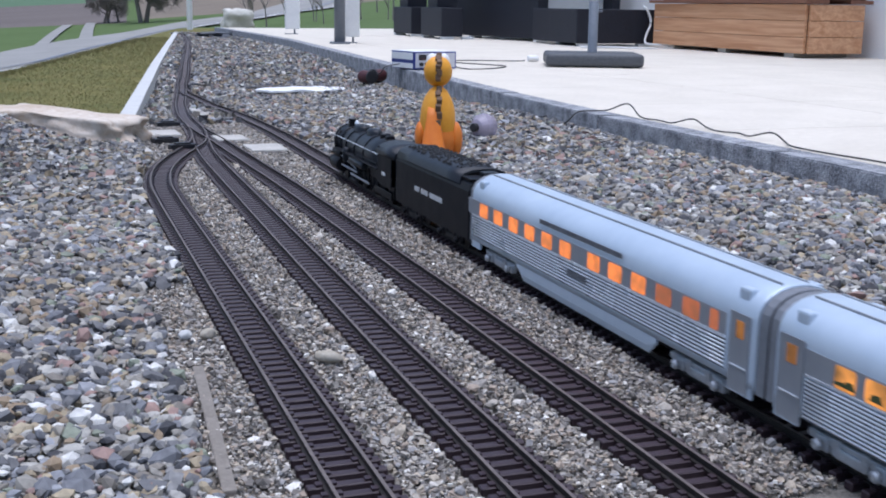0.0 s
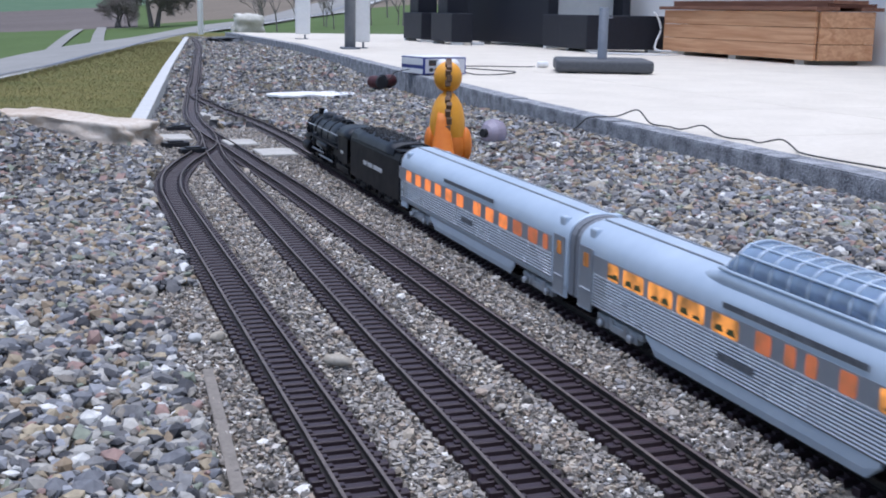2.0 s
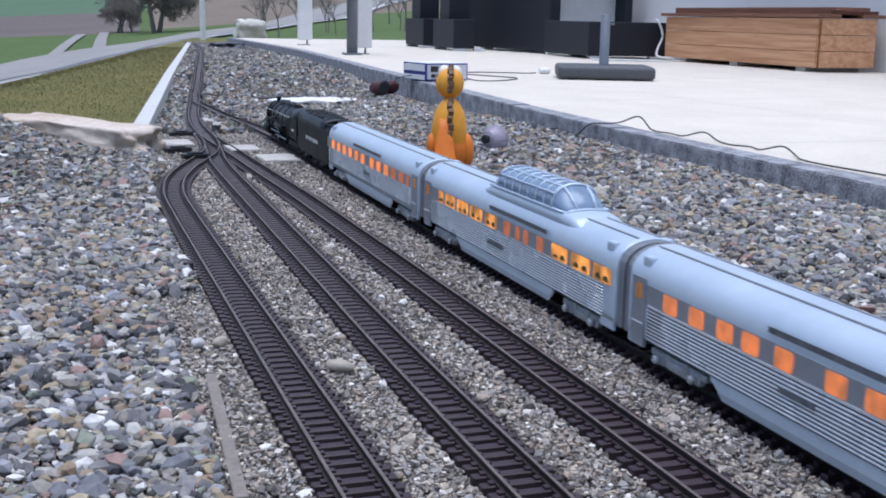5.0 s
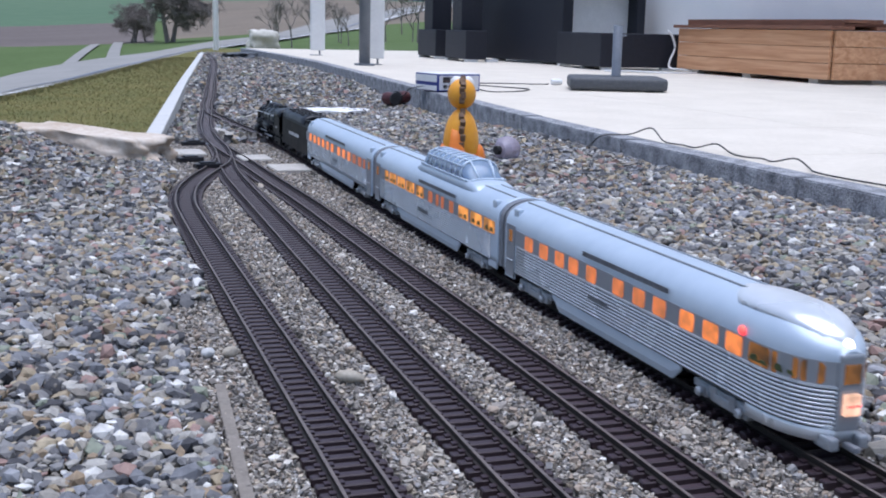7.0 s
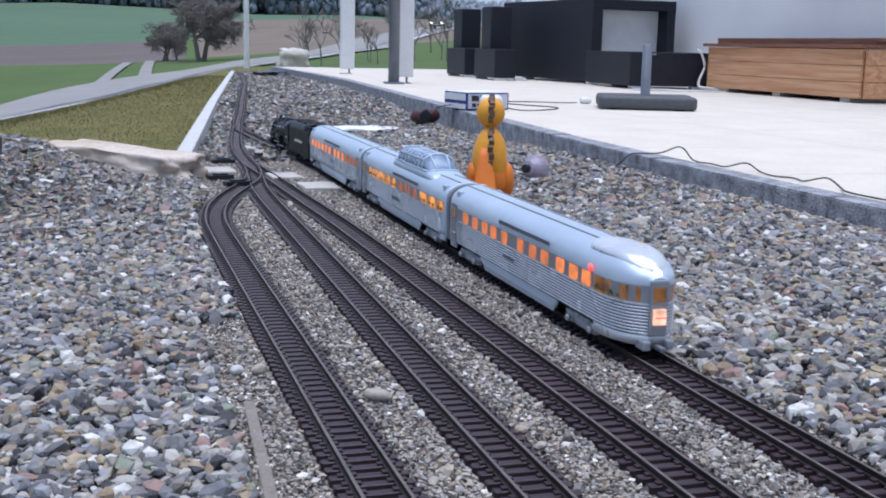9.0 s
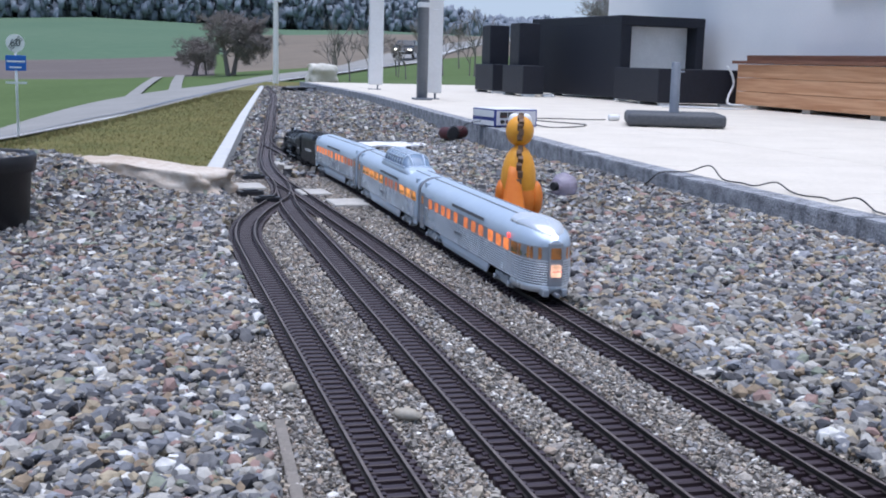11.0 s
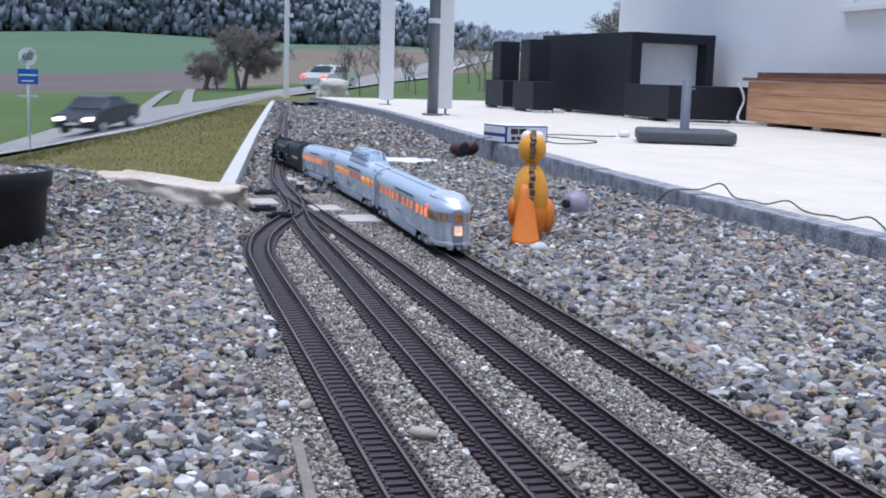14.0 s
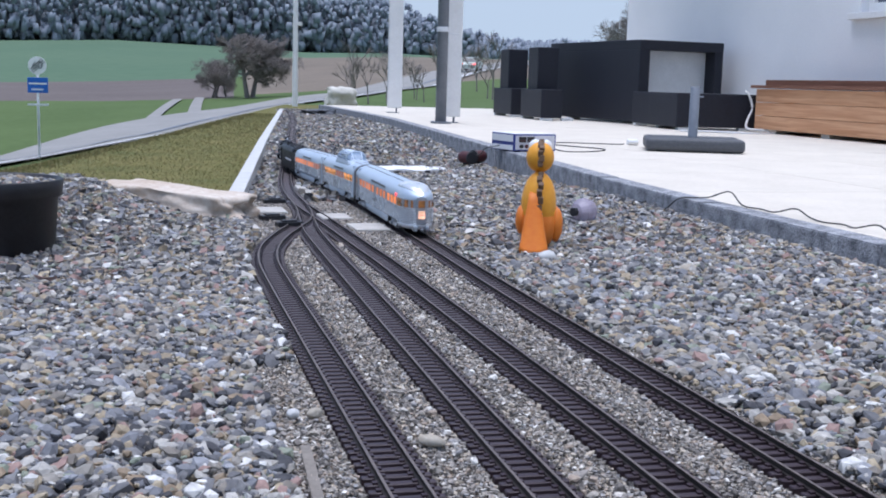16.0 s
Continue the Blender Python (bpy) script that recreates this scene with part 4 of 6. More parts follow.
def lounge_details():
    y0 = -0.416
    # flat tail door with its lamp sign
    part("tail_door", box(-0.0145, 0.0145, y0 - 0.003, y0 + 0.003, 0.032, 0.114, 0.003), SILVER_DARK, lounge, "grey tail door")
    part("tail_window", box(-0.010, 0.010, y0 - 0.0045, y0 - 0.002, 0.083, 0.104, 0.001), WIN_DARK, lounge, "dark lit tail window")
    sign = part("tail_sign", box(-0.0095, 0.0095, y0 - 0.009, y0 - 0.002, 0.050, 0.073, 0.002), TAILSIGN, lounge, "glowing pale tail sign")
    part("sign_bar", box(-0.0085, 0.0085, y0 - 0.0098, y0 - 0.0088, 0.060, 0.062), REDLAMP, sign, "red bar on the sign")
    part("top_lamp", lathe([(0.001, 0), (0.004, 0.001), (0.006, 0.005), (0.006, 0.012)], 14, "y", None, Matrix.Translation((0, y0 + 0.002, 0.122))), HEADLAMP, lounge, "white rear lamp", True)
    for s in (-1, 1):
        part("marker_lamp", lathe([(0.001, 0), (0.005, 0.001), (0.006, 0.004)], 12, "x", None, Matrix.Translation((s * (HALF + 0.0045), y0 + 0.118, 0.1115)) @ Matrix.Rotation(0 if s < 0 else math.pi, 4, "Z")), REDLAMP, lounge, "red marker lamp", True)
        part("buffer_step", box(s * 0.018 - 0.006, s * 0.018 + 0.006, y0 - 0.008, y0 + 0.02, 0.013, 0.027, 0.003), TRUCK, lounge)
    part("coupler", box(-0.004, 0.004, y0 - 0.022, y0, 0.014, 0.021, 0.002), FAIRING, lounge, "silver tail coupler")
    # bright skirt round the tail
    rings = []
    for k in range(-20, 21):
        u = 1 - abs(k) / 20
        y = y0 + 0.105 * (1 - math.cos(math.pi / 2 * (1 - u)))
        x = math.copysign(flank_x(y, y0, True), k) if k else 0.0
        rings.append([(x * 0.99, y - 0.0008, 0.036), (x * 0.97, y + 0.004, 0.018), (x * 0.92, y + 0.006, 0.018), (x * 0.94, y + 0.004, 0.036)])
    part("tail_skirt", loft(rings), CHROME, lounge, "bright skirt below the ribs", True)
    # raised roof cap over the lounge
    rings = []
    for k in range(13):
        u = k / 12
        y = y0 + 0.006 + 0.19 * u
        w = 0.040 * math.sqrt(max(0.02, 1 - (1 - min(1, u / 0.6)) ** 2.4)) * (1 if u < 0.75 else 1 - 0.5 * (u - 0.75) / 0.25)
        h = 0.150 - 0.024 * (1 - min(1, u / 0.5)) ** 3 - 0.004 * max(0, (u - 0.8) / 0.2)
        rings.append([(-w, y, h - 0.016)] + [(-w * math.cos(math.pi * j / 10), y, h - 0.012 + 0.012 * math.sin(math.pi * j / 10)) for j in range(11)] + [(w, y, h - 0.016)])
    part("roof_cap", loft(rings), CHROME, lounge, "bright rounded roof cap", True)


dome_details()
lounge_details()


def stretch(root, k):
    """Lengthens all fixed parts of a vehicle."""
    for o in root.children_recursive:
        if not o.name.startswith("driving_wheel"):
            o.data.transform(Matrix.Diagonal((1, k, 1, 1)))


def build_tender():
    root = thing("tender", "black model locomotive tender with a coal load", "tender")
    y0, y1 = -0.205, 0.205
    rings = []
    for y in (y0, y0 + 0.004, y1 - 0.05, y1):
        w = 0.049 if y not in (y0,) else 0.046
        rings.append([(-w, y, 0.026), (-w, y, 0.112), (-w + 0.004, y, 0.124), (-w + 0.014, y, 0.132), (w - 0.014, y, 0.132), (w - 0.004, y, 0.124), (w, y, 0.112), (w, y, 0.026)])
    part("tank", loft(rings), LOCO, root, "black riveted tender tank")
    # curved coal boards; their open end to the rear deck is painted dark
    rings = []
    for y in np.linspace(y0 + 0.050, y1 - 0.004, 6):
        rings.append([(-0.049, y, 0.118)] + [(-0.048 * math.cos(math.pi * k / 10), y, 0.120 + 0.024 * math.sin(math.pi * k / 10) ** 0.6) for k in range(11)] + [(0.049, y, 0.118)])
    part("coal_bunker", loft(rings), LOCO_GREY, root, "graphite arched bunker top", True)
    b = bmesh.new()
    rnd = random.Random(3)
    for k in range(260):
        s = rnd.uniform(0.0025, 0.005)
        bb = bmesh.new()
        bmesh.ops.create_icosphere(bb, subdivisions=1, radius=s)
        for v in bb.verts:
            v.co *= rnd.uniform(0.7, 1.2)
        x = rnd.uniform(-0.032, 0.032)
        join(b, bb, Matrix.Translation((x, rnd.uniform(y0 + 0.09, y1 - 0.02), 0.1405 + 0.003 * math.cos(x / 0.032 * 1.5))))
    part("coal", b, COAL, root, "heaped black coal")
    # black plate on the closed end, coloured like the shade of a hollow
    part("bunker_mouth_shade", loft([[(-0.040, y, 0.124)] + [(-0.041 * math.cos(math.pi * k / 10), y, 0.124 + 0.016 * math.sin(math.pi * k / 10) ** 0.6) for k in range(11)] + [(0.040, y, 0.124)] for y in (y0 + 0.047, y0 + 0.051)]), SHADE_BLACK, root, "dark panel painted as the bunker's shaded mouth")
    part("rear_deck", box(-0.044, 0.044, y0 + 0.004, y0 + 0.052, 0.130, 0.134, 0.001), LOCO, root)
    part("hatch", box(-0.014, 0.014, y0 + 0.018, y0 + 0.040, 0.134, 0.142, 0.002), LOCO_GREY, root, "grey water hatch")
    b = bmesh.new()
    x, k = 0.083, 0
    for n in (3, 4, 7):
        for j in range(n):
            box(-0.0505, -0.0485, x - 0.0068, x, 0.068, 0.0775, 0, b)
            x -= 0.0098
        x -= 0.010
    part("lettering", b, LETTER, root, "off-white lettering shown as plain bars")
    lamp = part("rear_lamp", lathe([(0.001, 0), (0.005, 0.001), (0.006, 0.006)], 12, "y", None, Matrix.Translation((0.004, y0 - 0.006, 0.122))), REDLAMP, root, "glowing red rear lamp", True)
    part("lamp_hood", tube([(0.004, y0 - 0.002, 0.122), (0.004, y0 + 0.006, 0.122)], 0.008, 12), LOCO, lamp)
    part("frame", box(-0.040, 0.040, y0 + 0.008, y1 - 0.008, 0.017, 0.027, 0.002), LOCO, root)
    for c in (y0 + 0.10, y1 - 0.10):
        bogie(root, c, 0.12)
    for o in root.children:
        if o.name.startswith("bogie_frame"):
            o.data.materials[0] = LOCO
            o["label"] = "black cast bogie side frame"
    for s in (-1, 1):
        part("ladder", tube([(s * 0.044, y0 - 0.004, 0.03), (s * 0.044, y0 - 0.004, 0.128)], 0.0012, 6), LOCO, root)
    stretch(root, 1.07)
    return root


def wheel(r, n=28):
    b = lathe([(r + 0.0015, -0.002), (r + 0.0015, -0.0005), (r, 0.0), (r, 0.005), (r - 0.004, 0.0055), (r - 0.005, 0.003), (0.006, 0.003), (0.005, 0.007), (0.002, 0.0075)], n, "x")
    for k in range(10):
        a = 2 * math.pi * k / 10
        tube([(0.0045, 0.004 * math.cos(a), 0.004 * math.sin(a)), (0.0045, (r - 0.003) * math.cos(a), (r - 0.003) * math.sin(a))], 0.0014, 5, b)
    box(0.003, 0.0065, -0.010, 0.010, -r + 0.003, -r + 0.013, 0.002, b)
    lathe([(0.003, 0.003), (0.003, 0.011)], 8, "x", b, Matrix.Translation((0, 0, r * 0.42)))
    return b


DRIVERS = []


def build_loco():
    root = thing("steam_locomotive", "black model express steam locomotive with domes and cab", "locomotive")
    # y from -0.28 (cab) to 0.28 (pilot)
    part("boiler", lathe([(0.044, -0.155), (0.044, -0.06), (0.041, 0.06), (0.040, 0.165)], 32, "y", None, Matrix.Translation((0, 0, 0.086)) @ Matrix.Diagonal((1, 1, 1.0, 1))), LOCO_GREY, root, "graphite grey boiler", True)
    part("smokebox", lathe([(0.0405, 0.16), (0.0405, 0.232), (0.037, 0.238), (0.022, 0.242), (0.006, 0.246)], 32, "y", None, Matrix.Translation((0, 0, 0.086))), LOCO_GREY, root, "graphite smokebox", True)
    for y in (-0.11, -0.03, 0.05, 0.12, 0.17, 0.225):
        r = 0.0446 if y < 0 else 0.0425
        part("boiler_band", lathe([(r, y), (r + 0.0006, y + 0.001), (r + 0.0006, y + 0.004), (r, y + 0.005)], 32, "y", None, Matrix.Translation((0, 0, 0.086))), LOCO, root, "black boiler band")
    part("chimney", lathe([(0.014, 0.118), (0.011, 0.128), (0.011, 0.141), (0.013, 0.144), (0.010, 0.1445)], 20, "z", None, Matrix.Translation((0, 0.20, 0))), LOCO, root, "", True)
    for y, r, z in ((0.115, 0.020, 0.139), (0.02, 0.018, 0.140)):
        part("dome", lathe([(r + 0.003, 0.115), (r, 0.124), (r, z - 0.006), (r * 0.8, z - 0.001), (r * 0.3, z + 0.001)], 20, "z", None, Matrix.Translation((0, y, 0)) @ Matrix.Diagonal((1, 1.5, 1, 1))), LOCO_GREY, root, "long low boiler dome", True)
    part("headlamp", lathe([(0.008, 0), (0.010, 0.006), (0.010, 0.016), (0.007, 0.018)], 16, "y", None, Matrix.Translation((0, 0.236, 0.108))), LOCO, root, "black headlamp")
    part("bell", lathe([(0.007, 0.132), (0.005, 0.138), (0.003, 0.143), (0.001, 0.1445)], 14, "z", None, Matrix.Translation((0.0, 0.165, 0))), CHROME, root, "bright bell", True)
    for y, w in ((-0.06, 0.012), (-0.095, 0.010), (0.07, 0.006)):
        part("safety_valve", box(-w, w, y - 0.008, y + 0.008, 0.124, 0.138, 0.003), LOCO, root)
    # running boards and steps
    for s in (-1, 1):
        b = bmesh.new()
        box(s * 0.043 - 0.011, s * 0.043 + 0.011, -0.16, 0.19, 0.072, 0.075, 0.0008, b)
        box(s * 0.040 - 0.010, s * 0.040 + 0.010, 0.188, 0.24, 0.056, 0.059, 0.0008, b)
        part("running_board", b, LOCO, root)
        part("handrail", tube([(s * 0.046, -0.15, 0.104), (s * 0.045, 0.06, 0.104), (s * 0.043, 0.225, 0.102)], 0.0010, 6), CHROME, root, "thin bright handrail")
        part("cylinder", lathe([(0.017, 0.150), (0.019, 0.153), (0.019, 0.212), (0.017, 0.215)], 20, "y", None, Matrix.Translation((s * 0.040, 0, 0.036))), LOCO, root, "black cylinder", True)
        part("valve_chest", lathe([(0.010, 0.148), (0.011, 0.150), (0.011, 0.215), (0.010, 0.217)], 16, "y", None, Matrix.Translation((s * 0.041, 0, 0.062))), LOCO, root, "", True)
        part("air_tank", lathe([(0.007, -0.05), (0.010, -0.045), (0.010, 0.055), (0.007, 0.06)], 14, "y", None, Matrix.Translation((s * 0.046, 0, 0.062))), LOCO_GREY, root, "grey air tank", True)
        part("main_rod", box(s * 0.044 - 0.0015, s * 0.044 + 0.0015, 0.02, 0.155, 0.034, 0.039, 0.001, seg=1), TRUCK, root, "steel main rod")
        part("side_rod", box(s * 0.041 - 0.0015, s * 0.041 + 0.0015, -0.068, 0.082, 0.0215, 0.0265, 0.001, seg=1), TRUCK, root, "steel side rod")
    # cab
    b = bmesh.new()
    for s in (-1, 1):
        box(s * 0.049 - 0.0012, s * 0.049 + 0.0012, -0.250, -0.155, 0.045, 0.112, 0.0006, b, 1)
    box(-0.049, 0.049, -0.158, -0.155, 0.06, 0.125, 0, b)
    part("cab", b, LOCO, root, "black cab sides")
    rings = []
    for y in (-0.275, -0.150):
        rings.append([(-0.052 * math.cos(math.pi * k / 12), y, 0.110 + 0.026 * math.sin(math.pi * k / 12) ** 0.8) for k in range(13)] + [(0.049 * math.cos(math.pi * k / 12), y, 0.108 + 0.025 * math.sin(math.pi * k / 12) ** 0.8) for k in range(13)])
    part("cab_roof", loft(rings), LOCO_GREY, root, "graphite arched cab roof", True)
    part("cab_floor", box(-0.046, 0.046, -0.26, -0.155, 0.04, 0.048), LOCO, root)
    for x in (-0.018, -0.006, 0.008):
        part("cab_lamp", lathe([(0.001, 0), (0.0025, 0.001), (0.003, 0.003)], 8, "y", None, Matrix.Translation((x, -0.268, 0.116 + 0.004 * math.sin(x * 300)))), WIN_ORANGE, root, "tiny orange cab light")
    for s in (-1, 1):
        part("cab_number", box(min(s * 0.0496, s * 0.0512), max(s * 0.0496, s * 0.0512), -0.212, -0.188, 0.066, 0.073), LETTER, root, "off-white number shown as a plain bar")
    # frame, pilot, small wheels
    part("frame", box(-0.018, 0.018, -0.25, 0.25, 0.024, 0.05, 0.002), LOCO, root)
    part("firebox", box(-0.038, 0.038, -0.155, -0.06, 0.042, 0.09, 0.006), LOCO, root)
    b = bmesh.new()
    box(-0.046, 0.046, 0.245, 0.256, 0.030, 0.046, 0.002, b)
    for k in range(9):
        x = -0.036 + 0.009 * k
        tube([(x, 0.254, 0.034), (x * 0.6, 0.285 - abs(x) * 0.3, 0.008)], 0.0018, 6, b)
    part("pilot", b, LOCO, root, "black slatted pilot")
    for y, r in ((0.215, 0.015), (0.165, 0.015), (-0.135, 0.017), (-0.185, 0.019)):
        b = tube([(-0.026, y, r), (0.026, y, r)], 0.003, 8)
        for s in (-1, 1):
            lathe([(r + 0.0015, -0.001), (r + 0.0015, 0.0005), (r, 0.001), (r, 0.005), (0.004, 0.006)], 20, "x", b, Matrix.Translation((s * 0.0245 - 0.002, y, r)))
        part("wheel_set", b, LOCO, root, "small dark wheel set")
    for s in (-1, 1):
        part("trailing_frame", box(s * 0.038 - 0.003, s * 0.038 + 0.003, -0.225, -0.105, 0.013, 0.030, 0.003), LOCO, root)
    for y in (0.075, 0.005, -0.065):
        for s in (-1, 1):
            o = part("driving_wheel", wheel(0.0335), LOCO, root, "large spoked driving wheel")
            DRIVERS.append((o, s, y * 1.15))
    # pipes, pumps and ladders
    for s in (-1, 1):
        part("pipe", tube([(s * 0.047, -0.14, 0.083), (s * 0.047, 0.02, 0.080), (s * 0.045, 0.05, 0.066), (s * 0.045, 0.14, 0.066)], 0.0016, 6), LOCO, root)
        part("pump", lathe([(0.007, 0.050), (0.009, 0.054), (0.009, 0.082), (0.006, 0.086)], 12, "z", None, Matrix.Translation((s * 0.047, 0.10, 0))), LOCO_GREY, root, "", True)
        part("steam_pipe", tube([(s * 0.030, 0.20, 0.115), (s * 0.042, 0.20, 0.10), (s * 0.044, 0.195, 0.068)], 0.005, 8), LOCO, root, "", True)
        part("valve_rod", tube([(s * 0.046, 0.02, 0.045), (s * 0.046, 0.15, 0.060)], 0.0013, 6), TRUCK, root)
        part("front_step", tube([(s * 0.034, 0.245, 0.058), (s * 0.036, 0.262, 0.034)], 0.0018, 6), LOCO, root)
    stretch(root, 1.15)
    return root


tender = build_tender()
loco = build_loco()


# ---- things by the tracks ----
def rough_block(sx, sy, sz, seed, cuts=5, amp=0.08):
    """A rounded, weathered block of stone."""
    b = bmesh.new()
    bmesh.ops.create_cube(b, size=1.0)
    bmesh.ops.subdivide_edges(b, edges=list(b.edges), cuts=cuts, use_grid_fill=True)
    for v in b.verts:
        p = v.co.copy()
        n = p.normalized()
        p = p.lerp(n * 0.62, 0.32)
        k = 1 + amp * 2.2 * noise.noise(p * 2.3 + Vector((seed, 0, 0))) + amp * noise.noise(p * 6.1 + Vector((0, seed, 0)))
        v.co = Vector((p.x * sx * k, p.y * sy * k, p.z * sz * (1 + amp * 1.5 * noise.noise(p * 3.7 + Vector((seed, seed, 0))))))
    return b


o = mesh_ob("limestone_slab", rough_block(0.52, 0.28, 0.125, 3, 13, 0.12), LIMESTONE, True)
o.matrix_world = pose(0.075, 3.87, 0.026, -3, 3, -38)
tagged(o, "pale cream limestone block lying between gravel heap and lawn", "stone")


def stone_at(x, y, sx, sy, sz, rz, seed, mat, label):
    bm, rnd = bmesh.new(), random.Random(seed)
    bmesh.ops.create_icosphere(bm, subdivisions=3, radius=0.5)
    dirs = [(Vector((rnd.gauss(0, 1), rnd.gauss(0, 1), rnd.gauss(0, 1))).normalized(), rnd.uniform(0.36, 0.47)) for _ in range(9)]
    for v in bm.verts:
        for d, h in dirs:
            over = v.co.dot(d) - h
            if over > 0:
                v.co -= d * over * 0.8
        v.co = Vector((v.co.x * sx, v.co.y * sy, v.co.z * sz))
    for f in bm.faces:
        f.smooth = True
    s = mesh_ob("stone", bm, mat)
    s.matrix_world = pose(x, y, sz * 0.15, 0, 0, rz)
    tagged(s, label, "stone")


PALE = grain("pale_pebble", (0.30, 0.26, 0.20), (0.45, 0.41, 0.35), 40, 0.8, 0, 0.4)
stone_at(0.345, 1.352, 0.042, 0.020, 0.016, -30, 5, PALE, "pale flat pebble lying between two sidings")
stone_at(0.214, 1.497, 0.026, 0.018, 0.015, 20, 9, PALE, "pale brown pebble resting on sleeper ends")
stone_at(0.185, 1.50, 0.022, 0.018, 0.015, 60, 14, WHITE_KERB, "white rounded pebble beside the siding")
stone_at(1.015, 2.80, 0.05, 0.045, 0.04, 10, 21, WHITE_KERB, "white round stone beside the toy animal")
stone_at(1.30, 2.55, 0.06, 0.05, 0.04, 40, 23, PALE, "pale rounded stone among the coarse gravel")

# timber edging sunk in the gravel
b = box(-0.007, 0.007, -0.19, 0.19, -0.03, -0.003, 0.002)
o = mesh_ob("edging_board", b, grain("weathered_board", (0.16, 0.14, 0.12), (0.27, 0.24, 0.21), 25, 0.85, 0, 0.4))
o.matrix_world = pose(0.176, 1.19, 0.0, 0, 0, -3)
tagged(o, "grey weathered edging board sunk in the gravel", "board")

# paving plates under the points
for x, y, w, d, rz in ((0.255, 3.52, 0.13, 0.13, 4), (0.665, 3.50, 0.11, 0.16, 2), (0.60, 3.78, 0.10, 0.14, 2), (0.40, 3.97, 0.11, 0.16, 3), (0.635, 4.62, 0.09, 0.55, -2), (0.885, 3.62, 0.10, 0.12, 0), (0.43, 4.45, 0.08, 0.2, 4), (0.84, 5.55, 0.12, 0.2, 0), (0.985, 7.3, 0.10, 0.4, -8), (1.16, 8.8, 0.10, 0.5, -8), (1.42, 11.0, 0.10, 0.7, -8)):
    o = mesh_ob("paving_plate", box(-w / 2, w / 2, -d / 2, d / 2, -0.03, 0.001, 0.004), CONCRETE)
    x, y = sunk(x, y)
    o.matrix_world = pose(x, y, float(dip(y)), 0, 0, rz)
    tagged(o, "flat pale concrete plate under the railway points", "paving plate", "plates under the points")


def point_motor(x, y, rz):
    x, y = sunk(x, y)
    root = thing("point_motor", "small black point motor box beside the track", "point motor", pose(x, y, float(dip(y)), 0, 0, rz), "point motors")
    part("case", box(-0.042, 0.042, -0.016, 0.016, -0.012, 0.010, 0.003), BLACKPLASTIC, root)
    part("lid", box(-0.024, 0.024, -0.012, 0.012, 0.010, 0.015, 0.002), BLACKPLASTIC, root)
    part("lever", tube([(0.042, 0, 0.002), (0.06, 0, 0.0)], 0.0015, 6), TRUCK, root)


for x, y, rz in ((0.445, 4.22, 10), (0.385, 3.72, 20), (0.785, 6.15, -10), (0.42, 3.55, 15)):
    point_motor(x, y, rz)


def plant_pot():
    root = thing("plant_pot", "large black plastic plant pot filled with gravel", "plant pot", pose(-0.372, 2.93, -0.01))
    part("pot", lathe([(0.135, 0.0), (0.138, 0.004), (0.150, 0.165), (0.160, 0.167), (0.163, 0.205), (0.160, 0.208), (0.150, 0.206), (0.146, 0.185), (0.02, 0.184)], 48), BLACKPLASTIC, root, "", True)
    r, a = np.sqrt(RS.uniform(0, 1, 500)) * 0.142, RS.uniform(0, 2 * np.pi, 500)
    s = scatter("pot_gravel", r * np.cos(a), r * np.sin(a), 0.188 + RS.uniform(0, 0.012, 500), np.clip(RS.lognormal(np.log(0.019), 0.3, 500), 0.008, 0.035), GRAVEL, "grey gravel filling the pot")
    s.parent = root
    del s["category"]


plant_pot()


